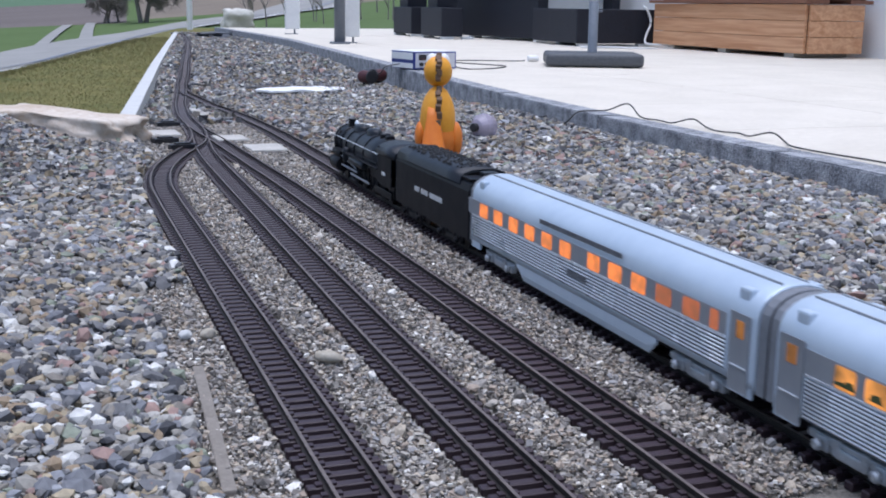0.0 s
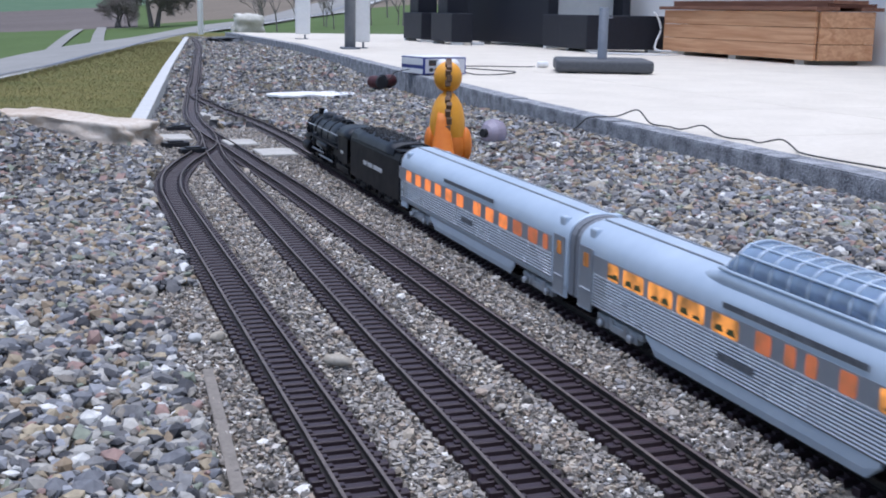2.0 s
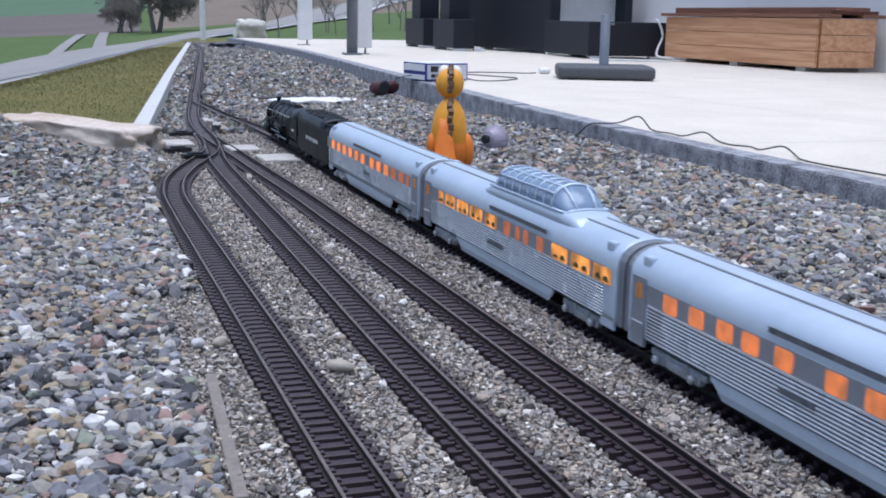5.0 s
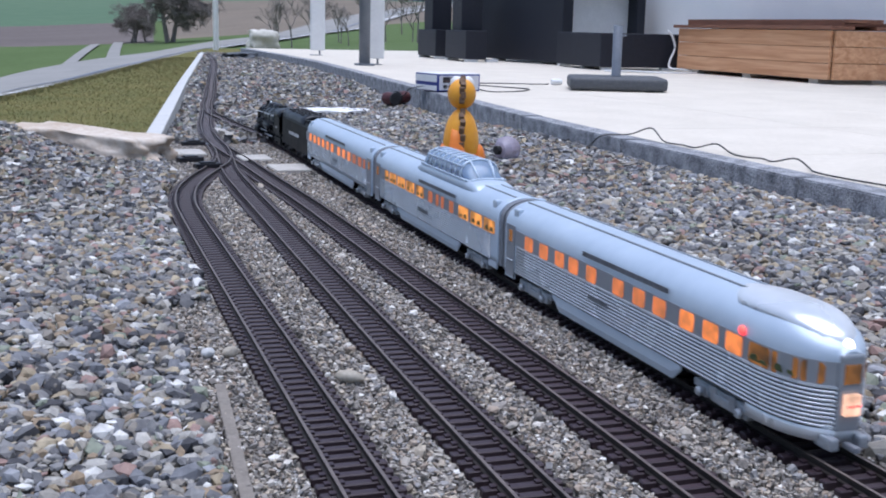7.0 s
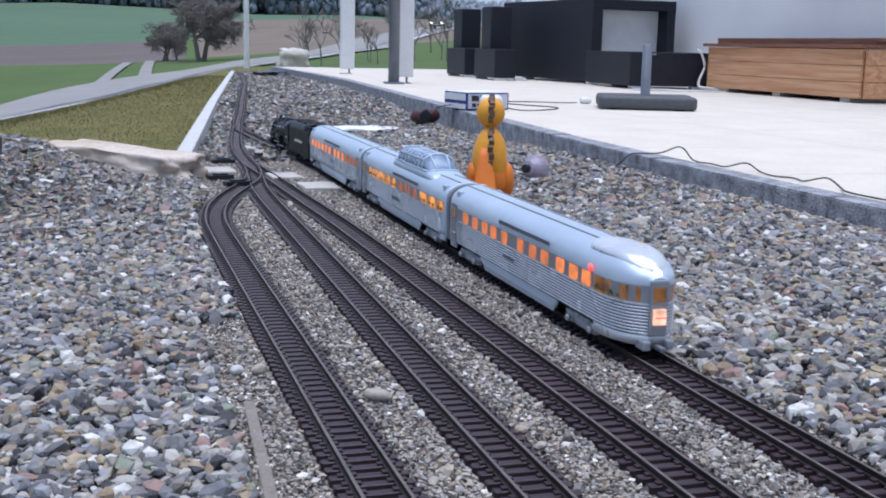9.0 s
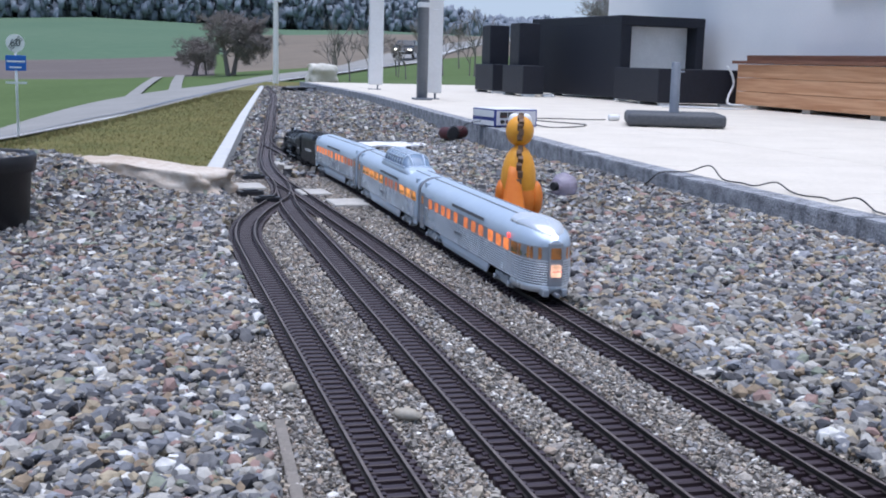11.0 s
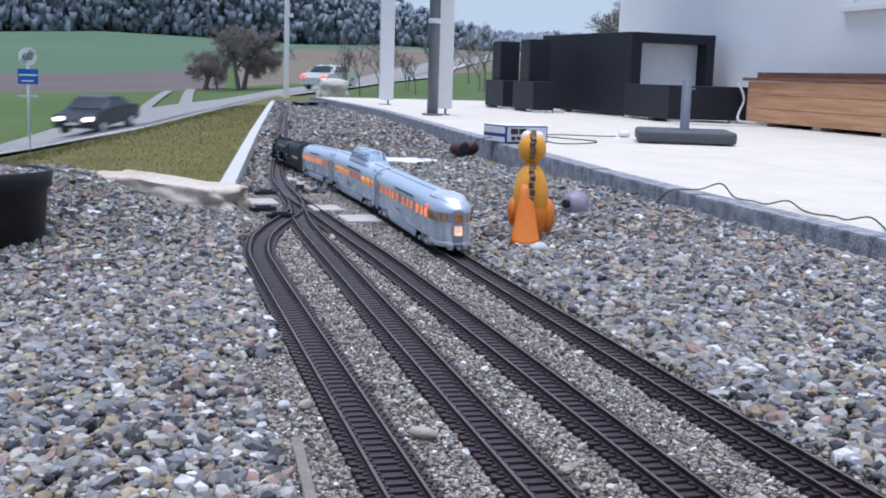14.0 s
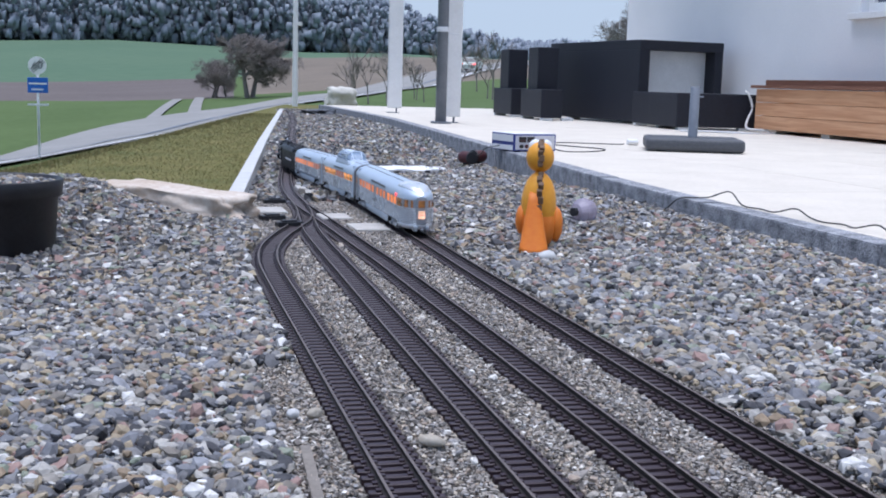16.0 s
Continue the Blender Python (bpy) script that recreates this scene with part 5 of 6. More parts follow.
def toy_animal():
    """A moulded toy animal with a crest, one plain mesh."""
    b = bmesh.new()

    def blob(x, y, z, sx, sy, sz, slot, sub=3):
        bb = bmesh.new()
        bmesh.ops.create_icosphere(bb, subdivisions=sub, radius=1)
        for f in bb.faces:
            f.material_index = slot
            f.smooth = True
        join(b, bb, Matrix.Translation((x, y, z)) @ Matrix.Diagonal((sx, sy, sz, 1)))
    blob(0, 0.02, 0.125, 0.058, 0.062, 0.100, 0)          # body
    blob(0, 0.02, 0.075, 0.061, 0.0635, 0.075, 1)          # lower body
    blob(0, 0.03, 0.262, 0.046, 0.046, 0.043, 0)          # head
    blob(-0.017, 0.052, 0.290, 0.021, 0.022, 0.021, 2)    # eyes
    blob(0.019, 0.052, 0.290, 0.021, 0.022, 0.021, 2)
    blob(-0.054, 0.02, 0.085, 0.020, 0.034, 0.042, 1)     # legs
    blob(0.058, 0.02, 0.075, 0.024, 0.034, 0.050, 1)
    # tail reaching forward
    rings = []
    for k in range(9):
        u = k / 8
        w, y, z = 0.016 + 0.032 * u, -0.03 - 0.065 * u, 0.155 * (1 - u) ** 1.1 + 0.012
        rings.append([(-0.018 + w * math.cos(2 * math.pi * j / 14), y + w * 0.55 * math.sin(2 * math.pi * j / 14) * 0.9, z + w * 0.25 * math.sin(2 * math.pi * j / 14)) for j in range(14)])
    t = loft(rings)
    for f in t.faces:
        f.material_index, f.smooth = 1, True
    join(b, t)
    # crest of little plates down the back
    for k in range(15):
        u = k / 14
        if u < 0.38:
            a = math.radians(70 - 95 * u / 0.38)
            y, z = 0.03 - 0.047 * math.cos(a), 0.262 + 0.045 * math.sin(a)
        else:
            a = math.radians(72 - 110 * (u - 0.38) / 0.62)
            y, z = 0.02 - 0.064 * math.cos(a), 0.125 + 0.100 * math.sin(a)
        bb = box(-0.0085, 0.0085, -0.008, 0.008, -0.0095, 0.0095, 0.003)
        for f in bb.faces:
            f.material_index = 3
        join(b, bb, Matrix.Translation((0.002 * (-1) ** k, y, z)) @ Matrix.Rotation(a, 4, "X"))
    bmesh.ops.scale(b, vec=(0.86, 0.9, 1.0), verts=b.verts)
    o = mesh_ob("toy_animal", b, [YELLOW, ORANGE, PAINT_WHITE, BROWNSPOT])
    o.matrix_world = pose(1.052, 2.985, -0.005, 0, 0, -16)
    tagged(o, "yellow and orange plastic toy animal with brown crest", "toy")


toy_animal()


def glass_lamp():
    root = thing("garden_lamp", "small lilac glass garden lamp lying on gravel", "garden lamp", pose(1.40, 3.52, 0.045, 0, 0, 25))
    part("globe", lathe([(0.004, -0.042), (0.026, -0.036), (0.042, -0.018), (0.045, 0.0), (0.040, 0.022), (0.024, 0.038), (0.004, 0.042)], 20, "x"), LILAC, root, "lilac faceted glass globe")
    part("cap", lathe([(0.013, -0.054), (0.015, -0.052), (0.015, -0.040), (0.012, -0.038)], 16, "x"), BLACKPLASTIC, root, "black plastic cap")
    part("core", lathe([(0.004, -0.02), (0.018, -0.012), (0.018, 0.012), (0.004, 0.02)], 12, "x"), PAINT_WHITE, root, "white inner reflector")


glass_lamp()


def spot_lamp(x, y, rz, label):
    root = thing("spot_lamp", label, "spot lamp", pose(x, y, 0.035, 0, 0, rz), "lamps lying by the terrace")
    part("case", lathe([(0.030, -0.045), (0.034, -0.040), (0.036, 0.03), (0.034, 0.045), (0.020, 0.048)], 22, "y"), REDPLASTIC, root, "", True)
    part("rim", lathe([(0.026, -0.052), (0.037, -0.050), (0.038, -0.040), (0.034, -0.038)], 22, "y"), BLACKPLASTIC, root, "black rim")
    part("foot", box(-0.02, 0.02, -0.015, 0.015, -0.042, -0.03, 0.003), BLACKPLASTIC, root)


spot_lamp(1.77, 6.30, 20, "dark red round spot lamp lying on gravel")
spot_lamp(1.87, 6.42, -55, "dark red spot lamp tipped beside another lamp")

# white sheet on the far gravel
b = bmesh.new()
bmesh.ops.create_grid(b, x_segments=16, y_segments=8, size=0.5)
for v in b.verts:
    e = (1 + 0.05 * noise.noise(v.co * 5)) * (1 - 1.1 * abs(v.co.x * v.co.y))
    v.co = Vector((v.co.x * 0.52 * e, v.co.y * 0.30 * e, 0.02 + 0.008 * noise.noise(v.co * 4)))
bmesh.ops.solidify(b, geom=list(b.faces), thickness=0.01)
o = mesh_ob("polystyrene_sheet", b, PAINT_WHITE)
o.matrix_world = pose(*sunk(1.225, 5.55), -0.034, 0, 0, 10)
tagged(o, "thin white polystyrene sheet lying on the gravel", "sheet")
# low dark strip just behind the sheet
b = rough_block(0.30, 0.07, 0.03, 31, 5, 0.12)
o = mesh_ob("dark_strip", b, CABLE)
o.matrix_world = pose(*sunk(1.16, 5.86), -0.034, 0, 0, 8)
tagged(o, "uneven dark strip behind the white sheet", "cloth")
b = rough_block(0.34, 0.75, 0.09, 37, 7, 0.16)
o = mesh_ob("dark_tarpaulin", b, BASEGREY)
o.matrix_world = pose(2.16, 15.0, 0.02, 0, 0, -20)
tagged(o, "crumpled dark grey tarpaulin at the track's end", "tarpaulin")

# cable along the terrace edge
def cable(name, pts, r, mat, label):
    line = [Vector(p) for p in pts]
    dense = spline(line, 0.02)
    o = mesh_ob(name, tube(dense, r, 6), mat, True)
    tagged(o, label, "cable")


cable("edge_cable", [(1.97, 0.4, 0.08), (1.95, 1.6, 0.08), (1.93, 2.2, 0.08), (1.90, 2.43, 0.081), (1.90, 2.55, 0.082), (1.944, 2.64, 0.082), (1.952, 2.714, 0.099), (1.93, 2.785, 0.082), (1.948, 2.87, 0.081), (1.918, 2.92, 0.081), (1.935, 3.02, 0.082), (1.949, 3.126, 0.098), (1.905, 3.17, 0.082), (1.91, 3.265, 0.081), (1.89, 3.35, 0.084), (1.893, 3.446, 0.119), (1.90, 3.60, 0.085), (1.85, 3.62, 0.081), (1.80, 3.64, 0.075), (1.775, 3.70, 0.03), (1.75, 3.85, 0.014), (1.70, 4.05, 0.012), (1.6, 4.1, 0.012)], 0.0026, CABLE, "thin black cable looping along the terrace edge")
cable("mains_cable", [(2.27, 6.36, 0.10), (2.36, 6.25, 0.079), (2.55, 6.30, 0.079), (2.72, 6.55, 0.079), (2.60, 6.85, 0.079), (2.52, 7.15, 0.079), (2.75, 7.25, 0.079), (3.05, 7.15, 0.079), (3.12, 7.12, 0.085)], 0.0038, CABLE, "black mains cable lying on the terrace")
o = mesh_ob("socket", lathe([(0.018, 0), (0.022, 0.01), (0.022, 0.06), (0.016, 0.075)], 14, "x"), PAINT_WHITE, True)
o.matrix_world = pose(3.12, 7.12, 0.097, 0, 0, -10)
tagged(o, "white cable socket lying on the terrace", "socket")
cable("signal_cable", [(1.95, 6.25, 0.11), (1.88, 6.3, 0.09), (1.86, 6.34, 0.05), (1.80, 6.36, 0.04)], 0.003, CABLE, "thin dark cable hanging over the kerb")


def power_supply():
    root = thing("power_supply", "blue and white bench power supply with meters", "power supply", pose(2.115, 6.30, ZT, 0, 0, 12))
    part("case", box(-0.14, 0.14, -0.12, 0.14, 0.008, 0.105, 0.004), BLUE, root, "blue sheet metal case")
    part("side_panel", box(-0.1425, -0.1395, -0.11, 0.13, 0.060, 0.098, 0.001), PAINT_WHITE, root, "white upper side panel")
    part("side_stripe", box(-0.1425, -0.1395, -0.11, 0.13, 0.012, 0.040, 0.001), PAINT_WHITE, root, "white lower side stripe")
    part("top_panel", box(-0.139, 0.139, -0.119, 0.139, 0.105, 0.108, 0.001), PAINT_WHITE, root, "white top panel")
    front = part("front_panel", box(-0.130, 0.130, -0.124, -0.119, 0.016, 0.097, 0.001), grain("pale_grey_panel", (0.5, 0.5, 0.54), (0.6, 0.6, 0.64), 20, 0.5, 0, 0), root, "pale grey front panel")
    for x in (-0.085, -0.03):
        part("meter", box(x - 0.024, x + 0.024, -0.127, -0.123, 0.058, 0.090, 0.001), BLACKPLASTIC, front, "black meter")
        part("meter_mark", box(x - 0.018, x + 0.018, -0.1285, -0.1265, 0.064, 0.070), REDPLASTIC, front, "red meter bar")
    for x in (-0.095, -0.06, -0.025, 0.03, 0.07):
        part("knob", lathe([(0.010, -0.139), (0.011, -0.136), (0.011, -0.123)], 14, "y", None, Matrix.Translation((x, 0, 0.036))), REDPLASTIC if x in (-0.06, 0.03) else BLACKPLASTIC, front)
    for x in (-0.1, 0.1):
        part("foot", box(x - 0.015, x + 0.015, -0.10, -0.08, 0.0, 0.009, 0.002), BLACKPLASTIC, root)


power_supply()


# ---- terrace ----
def umbrella_base():
    root = thing("umbrella_base", "dark grey stone umbrella base with steel tube", "umbrella base", pose(3.33, 6.58, ZT, 0, 0, -22))
    part("slab", box(-0.30, 0.30, -0.26, 0.26, 0.006, 0.085, 0.03, None, 4), BASEGREY, root, "dark granite slab", True)
    part("tube", lathe([(0.034, 0.08), (0.036, 0.082), (0.030, 0.090), (0.030, 0.40), (0.027, 0.402)], 20), GREYPOST, root, "grey steel tube", True)
    part("clamp_screw", tube([(0.028, 0, 0.34), (0.055, -0.005, 0.34)], 0.006, 8), GREYPOST, root)
    for x in (-0.2, 0.2):
        part("foot", box(x - 0.03, x + 0.03, -0.2, 0.2, 0.0, 0.008), BLACKPLASTIC, root)


umbrella_base()


def wicker(root, name, x0, x1, y0, y1, z0, z1):
    return part(name, box(x0, x1, y0, y1, z0, z1, 0.012), RATTAN, root)


def feet(root, pts):
    for x, y in pts:
        part("foot", box(x - 0.07, x + 0.07, y - 0.03, y + 0.03, 0.0, 0.028, 0.004), GALV, root, "pale metal foot")


def armchair(x, y, rz):
    root = thing("rattan_armchair", "low black woven rattan armchair on the terrace", "armchair", pose(x, y, ZT, 0, 0, rz), "rattan chairs")
    wicker(root, "seat", -0.20, 0.05, -0.365, 0.365, 0.028, 0.345)
    wicker(root, "backrest", -0.12, 0.13, 0.03, 0.37, 0.336, 0.82)
    feet(root, ((-0.12, -0.33), (-0.12, 0.33), (0.12, -0.33)))


armchair(4.42, 13.5, 0)
armchair(4.41, 12.37, 0)


def side_table():
    root = thing("rattan_table", "tall black woven rattan table with open ends", "table", pose(5.425, 12.04, ZT, 0, 0, 8))
    wicker(root, "side_panel", -0.53, -0.40, -0.77, 1.25, 0.028, 0.80)
    wicker(root, "side_panel", 0.42, 0.53, -0.77, 1.25, 0.028, 0.80)
    part("back_panel", box(-0.40, 0.42, -0.60, -0.57, 0.20, 0.79, 0.006), GALV, root, "pale grey inner panel")
    wicker(root, "tabletop", -0.53, 0.53, -0.775, 1.255, 0.79, 0.895)
    feet(root, ((-0.46, -0.72), (-0.46, 0.72), (0.46, -0.72)))


side_table()


def bench(x, y, w, d):
    root = thing("rattan_bench", "low black woven rattan bench beside the planter", "bench", pose(x, y, ZT), "rattan chairs")
    wicker(root, "seat", -w / 2, w / 2, -d / 2, d / 2, 0.028, 0.352)
    feet(root, ((-w / 2 + 0.1, -d / 2 + 0.04), (w / 2 - 0.1, -d / 2 + 0.04)))


bench(5.27, 10.25, 0.84, 0.62)
bench(5.0, 10.75, 0.24, 0.6)
cable("white_lead", [(5.55, 9.93, 0.46), (5.58, 9.90, 0.42), (5.60, 9.86, 0.30), (5.52, 9.80, 0.18), (5.50, 9.75, 0.11), (5.60, 9.6, 0.10), (5.62, 9.45, 0.079), (5.3, 9.3, 0.079), (4.95, 9.5, 0.085), (4.72, 9.6, 0.079)], 0.012, WHITECABLE, "white flexible lead trailing from the bench")


def planter():
    root = thing("wooden_planter", "larch plank box with red-brown stepped lid", "wooden box", pose(5.86, 8.62, ZT))
    L, W = 1.15, 0.265
    for k in range(3):
        z0 = 0.036 + 0.126 * k
        for s in (-1, 1):
            part("plank", box(s * W - 0.014, s * W + 0.014, -L, L, z0, z0 + 0.122, 0.003), PLANK, root)
            part("end_plank", box(-W + 0.016, W - 0.016, s * L - 0.03, s * L - 0.004, z0, z0 + 0.122, 0.003), PLANK, root)
    part("floor", box(-W + 0.02, W - 0.02, -L + 0.03, L - 0.03, 0.036, 0.05), PLANK, root)
    for x0, x1, z in ((-W - 0.05, -0.10, 0.416), (-0.16, 0.16, 0.469), (0.10, W + 0.05, 0.416)):
        part("lid_board", box(x0, x1, -L - 0.05, L + 0.05, z, z + 0.028, 0.004), PLANK_ROOF, root, "red-brown stained lid board")
    for x0, x1 in ((-W - 0.02, -0.16), (0.16, W + 0.02)):
        part("lid_riser", box(x0 + 0.1, x1 - 0.1 if x1 > x0 + 0.21 else x0 + 0.12, -L, L, 0.442, 0.472), PLANK_ROOF, root)
    for y in (-0.95, 0.0, 0.85):
        part("support_block", box(-W + 0.01, W - 0.01, y - 0.06, y + 0.06, 0.0, 0.037, 0.004), CONCRETE, root, "pale support block")


planter()


def grey_post():
    root = thing("grey_post", "round grey steel post standing on the terrace", "post", pose(2.68, 10.51, ZT))
    part("tube", lathe([(0.052, 0.02), (0.052, 3.2)], 24), GREYPOST, root, "", True)
    part("foot_plate", box(-0.08, 0.08, -0.08, 0.08, 0, 0.02, 0.004), GREYPOST, root)
    part("clamp", lathe([(0.058, 0.86), (0.060, 0.865), (0.060, 0.90), (0.058, 0.905)], 24), GALV, root, "steel clamp")
    part("tie", tube([(0.05, 0, 0.845), (0.16, 0.0, 0.845)], 0.005, 6), GALV, root)


def white_panel(x, y, w, rz):
    root = thing("display_board", "tall narrow white board on a thin stand", "panel", pose(x, y, ZT, 0, 0, rz), "white boards on the terrace")
    part("board", box(-w / 2, w / 2, -0.03, 0.03, 0.06, 3.1, 0.008), PAINT_WHITE, root)
    part("edge", box(-w / 2 - 0.012, -w / 2 + 0.03, 0.03, 0.06, 0.06, 3.1, 0.004), PAINT_WHITE, root)
    part("stem", tube([(0.02, 0, 0.0), (0.02, 0, 0.07)], 0.010, 8), GREYPOST, root, "dark stem")
    part("foot_plate", box(-0.10, 0.06, -0.05, 0.05, 0, 0.008, 0.002), GREYPOST, root)


grey_post()
white_panel(2.95, 13.9, 0.17, -12)
white_panel(2.85, 10.75, 0.165, -12)


def sack():
    o = mesh_ob("white_sack", rough_block(0.44, 0.36, 0.38, 51, 9, 0.14), grain("white_woven_sack", (0.50, 0.48, 0.42), (0.68, 0.66, 0.60), 6, 0.8, 0, 0.5), True)
    o.matrix_world = pose(3.13, 19.2, 0.15, 0, 0, 12)
    tagged(o, "bulging white sack standing behind the terrace", "sack")


sack()


def mast():
    z = float(land(2.75, 22.4))
    root = thing("lamp_mast", "tall slim galvanised mast with a small camera", "mast", pose(2.75, 22.4, z - 0.05))
    part("pole", lathe([(0.055, 0), (0.052, 1.0), (0.049, 2.0), (0.046, 3.0), (0.038, 6.5)], 24), PAINT_WHITE, root)
    c = part("camera_box", box(0.03, 0.12, -0.05, 0.05, 1.60, 1.68, 0.01), PAINT_WHITE, root, "small white camera box")
    part("camera_lens", lathe([(0.03, 1.52), (0.035, 1.54), (0.035, 1.60)], 12, "z", None, Matrix.Translation((0.08, 0, 0))), BLACKPLASTIC, c, "black camera dome")


mast()


# ---- beyond the garden ----
def road_sign():
    x, y = -3.84, 42.6
    z = float(land(x, y))
    root = thing("road_sign", "round white and blue road sign on a post", "road sign", pose(x, y, z, 0, 0, 5))
    h = 0.68 - z
    part("post", lathe([(0.045, 0), (0.045, h + 0.2)], 12), GALV, root, "", True)
    part("crossbar", box(-0.35, 0.35, -0.05, -0.03, h - 1.40, h - 1.33), GALV, root)
    disc = part("disc", lathe([(0.30, -0.075), (0.31, -0.07), (0.31, -0.05)], 32, "y", None, Matrix.Translation((0, 0, h))), PAINT_WHITE, root, "white round sign")
    cu = bpy.data.curves.new("number", "FONT")
    cu.body, cu.size, cu.align_x, cu.align_y, cu.extrude = "60", 0.36, "CENTER", "CENTER", 0.004
    tmp = bpy.data.objects.new("number", cu)
    scene.collection.objects.link(tmp)
    me = bpy.data.meshes.new_from_object(tmp.evaluated_get(bpy.context.evaluated_depsgraph_get()))
    bpy.data.objects.remove(tmp)
    me.materials.clear()
    me.materials.append(BASEGREY)
    n = new("number", me)
    n.parent = disc
    n.matrix_local = pose(0, -0.081, h, 90, 0, 0)
    for k in (-1, 0, 1):
        s = part("slash", box(-0.27, 0.27, -0.086, -0.078, -0.012, 0.012), BASEGREY, disc, "dark diagonal stripe")
        s.matrix_local = Matrix.Translation((0.05 * k, 0, h - 0.05 * k)) @ Matrix.Rotation(radians(-45), 4, "Y")
    plate = part("place_plate", box(-0.34, 0.34, -0.07, -0.05, h - 0.95, h - 0.42, 0.01), SIGNBLUE, root, "blue place plate")
    part("plate_line", box(-0.30, 0.30, -0.076, -0.068, h - 0.66, h - 0.60), PAINT_WHITE, plate, "white lettering bar")
    part("plate_line", box(-0.22, 0.18, -0.076, -0.068, h - 0.86, h - 0.81), PAINT_WHITE, plate, "white lettering bar")


road_sign()


def bare_tree(name, x, y, height, spread, seed, label, group="", depth=5, thick=0.05, stems=1):
    """A leafless tree: tapered trunk, limbs and a crown of twigs."""
    rnd = random.Random(seed)
    root = thing(name, label, "tree", pose(x, y, float(land(x, y)) - 0.05), group)
    V, F, TV, TF = [], [], [], []

    def limb(p, d, length, r, level):
        q = p + d * length
        tgt, tf = (V, F) if level < 3 else (TV, TF)
        side = d.cross(Vector((0.3, 0.9, 0.2))).normalized()
        oth = d.cross(side)
        i = len(tgt)
        for pt, rr in ((p, r), (q, r * 0.62)):
            for k in range(3):
                a = 2.1 * k
                tgt.append(tuple(pt + rr * (math.cos(a) * side + math.sin(a) * oth)))
        for k in range(3):
            tf.append((i + k, i + (k + 1) % 3, i + 3 + (k + 1) % 3, i + 3 + k))
        if level >= depth:
            return
        for _ in range(3 if level < 2 else 4):
            tilt = Vector((rnd.gauss(0, 1), rnd.gauss(0, 1), rnd.gauss(0.12, 0.6))).normalized()
            nd = (d * 0.75 + tilt * spread).normalized()
            limb(p + d * length * rnd.uniform(0.55, 1.0), nd, length * rnd.uniform(0.55, 0.82), r * (0.58 if level < 3 else 0.72), level + 1)
    for s in range(stems):
        limb(Vector((rnd.uniform(-0.2, 0.2) * stems, 0, 0)), Vector((rnd.uniform(-0.1, 0.1) * stems, 0, 1)).normalized(), height * 0.30, thick * height, 0)
    for nm, v, f in (("trunk", V, F), ("crown", TV, TF)):
        if v:
            o = raw_mesh(nm, np.array(v), np.array(f), BARK)
            o.parent = root
            if nm == "crown" or name == "sapling":
                o["kind"] = "stuff"


bare_tree("bare_tree", 7.3, 89.0, 8.0, 1.15, 2, "brown leafless spreading tree beside the field", "field trees", 7, 0.030, 2)
bare_tree("bare_tree", 4.7, 92.0, 4.4, 1.1, 5, "low leafless bush tree at the field edge", "field trees", 6, 0.022, 3)
bare_tree("bare_tree", 5.4, 93.0, 4.8, 1.1, 8, "low leafless bush tree at the field edge", "field trees", 6, 0.022, 3)
rr = random.Random(11)
for k in range(15):
    az, r = radians(9.6 + 7.4 * k / 14 + rr.uniform(-0.3, 0.3)), rr.uniform(42, 62)
    bare_tree("sapling", r * math.sin(az), r * math.cos(az), rr.uniform(2.4, 4.2), 0.42, 20 + k, "thin bare sapling beside the road", "roadside saplings", 4, 0.014, 1)
bare_tree("bare_tree", 27.5, 62.0, 7.0, 0.7, 44, "tall leafless tree behind the house corner", "", 6, 0.016, 2)
bare_tree("bare_tree", 29.5, 64.0, 6.5, 0.7, 45, "tall leafless tree behind the house corner", "", 6, 0.016, 2)


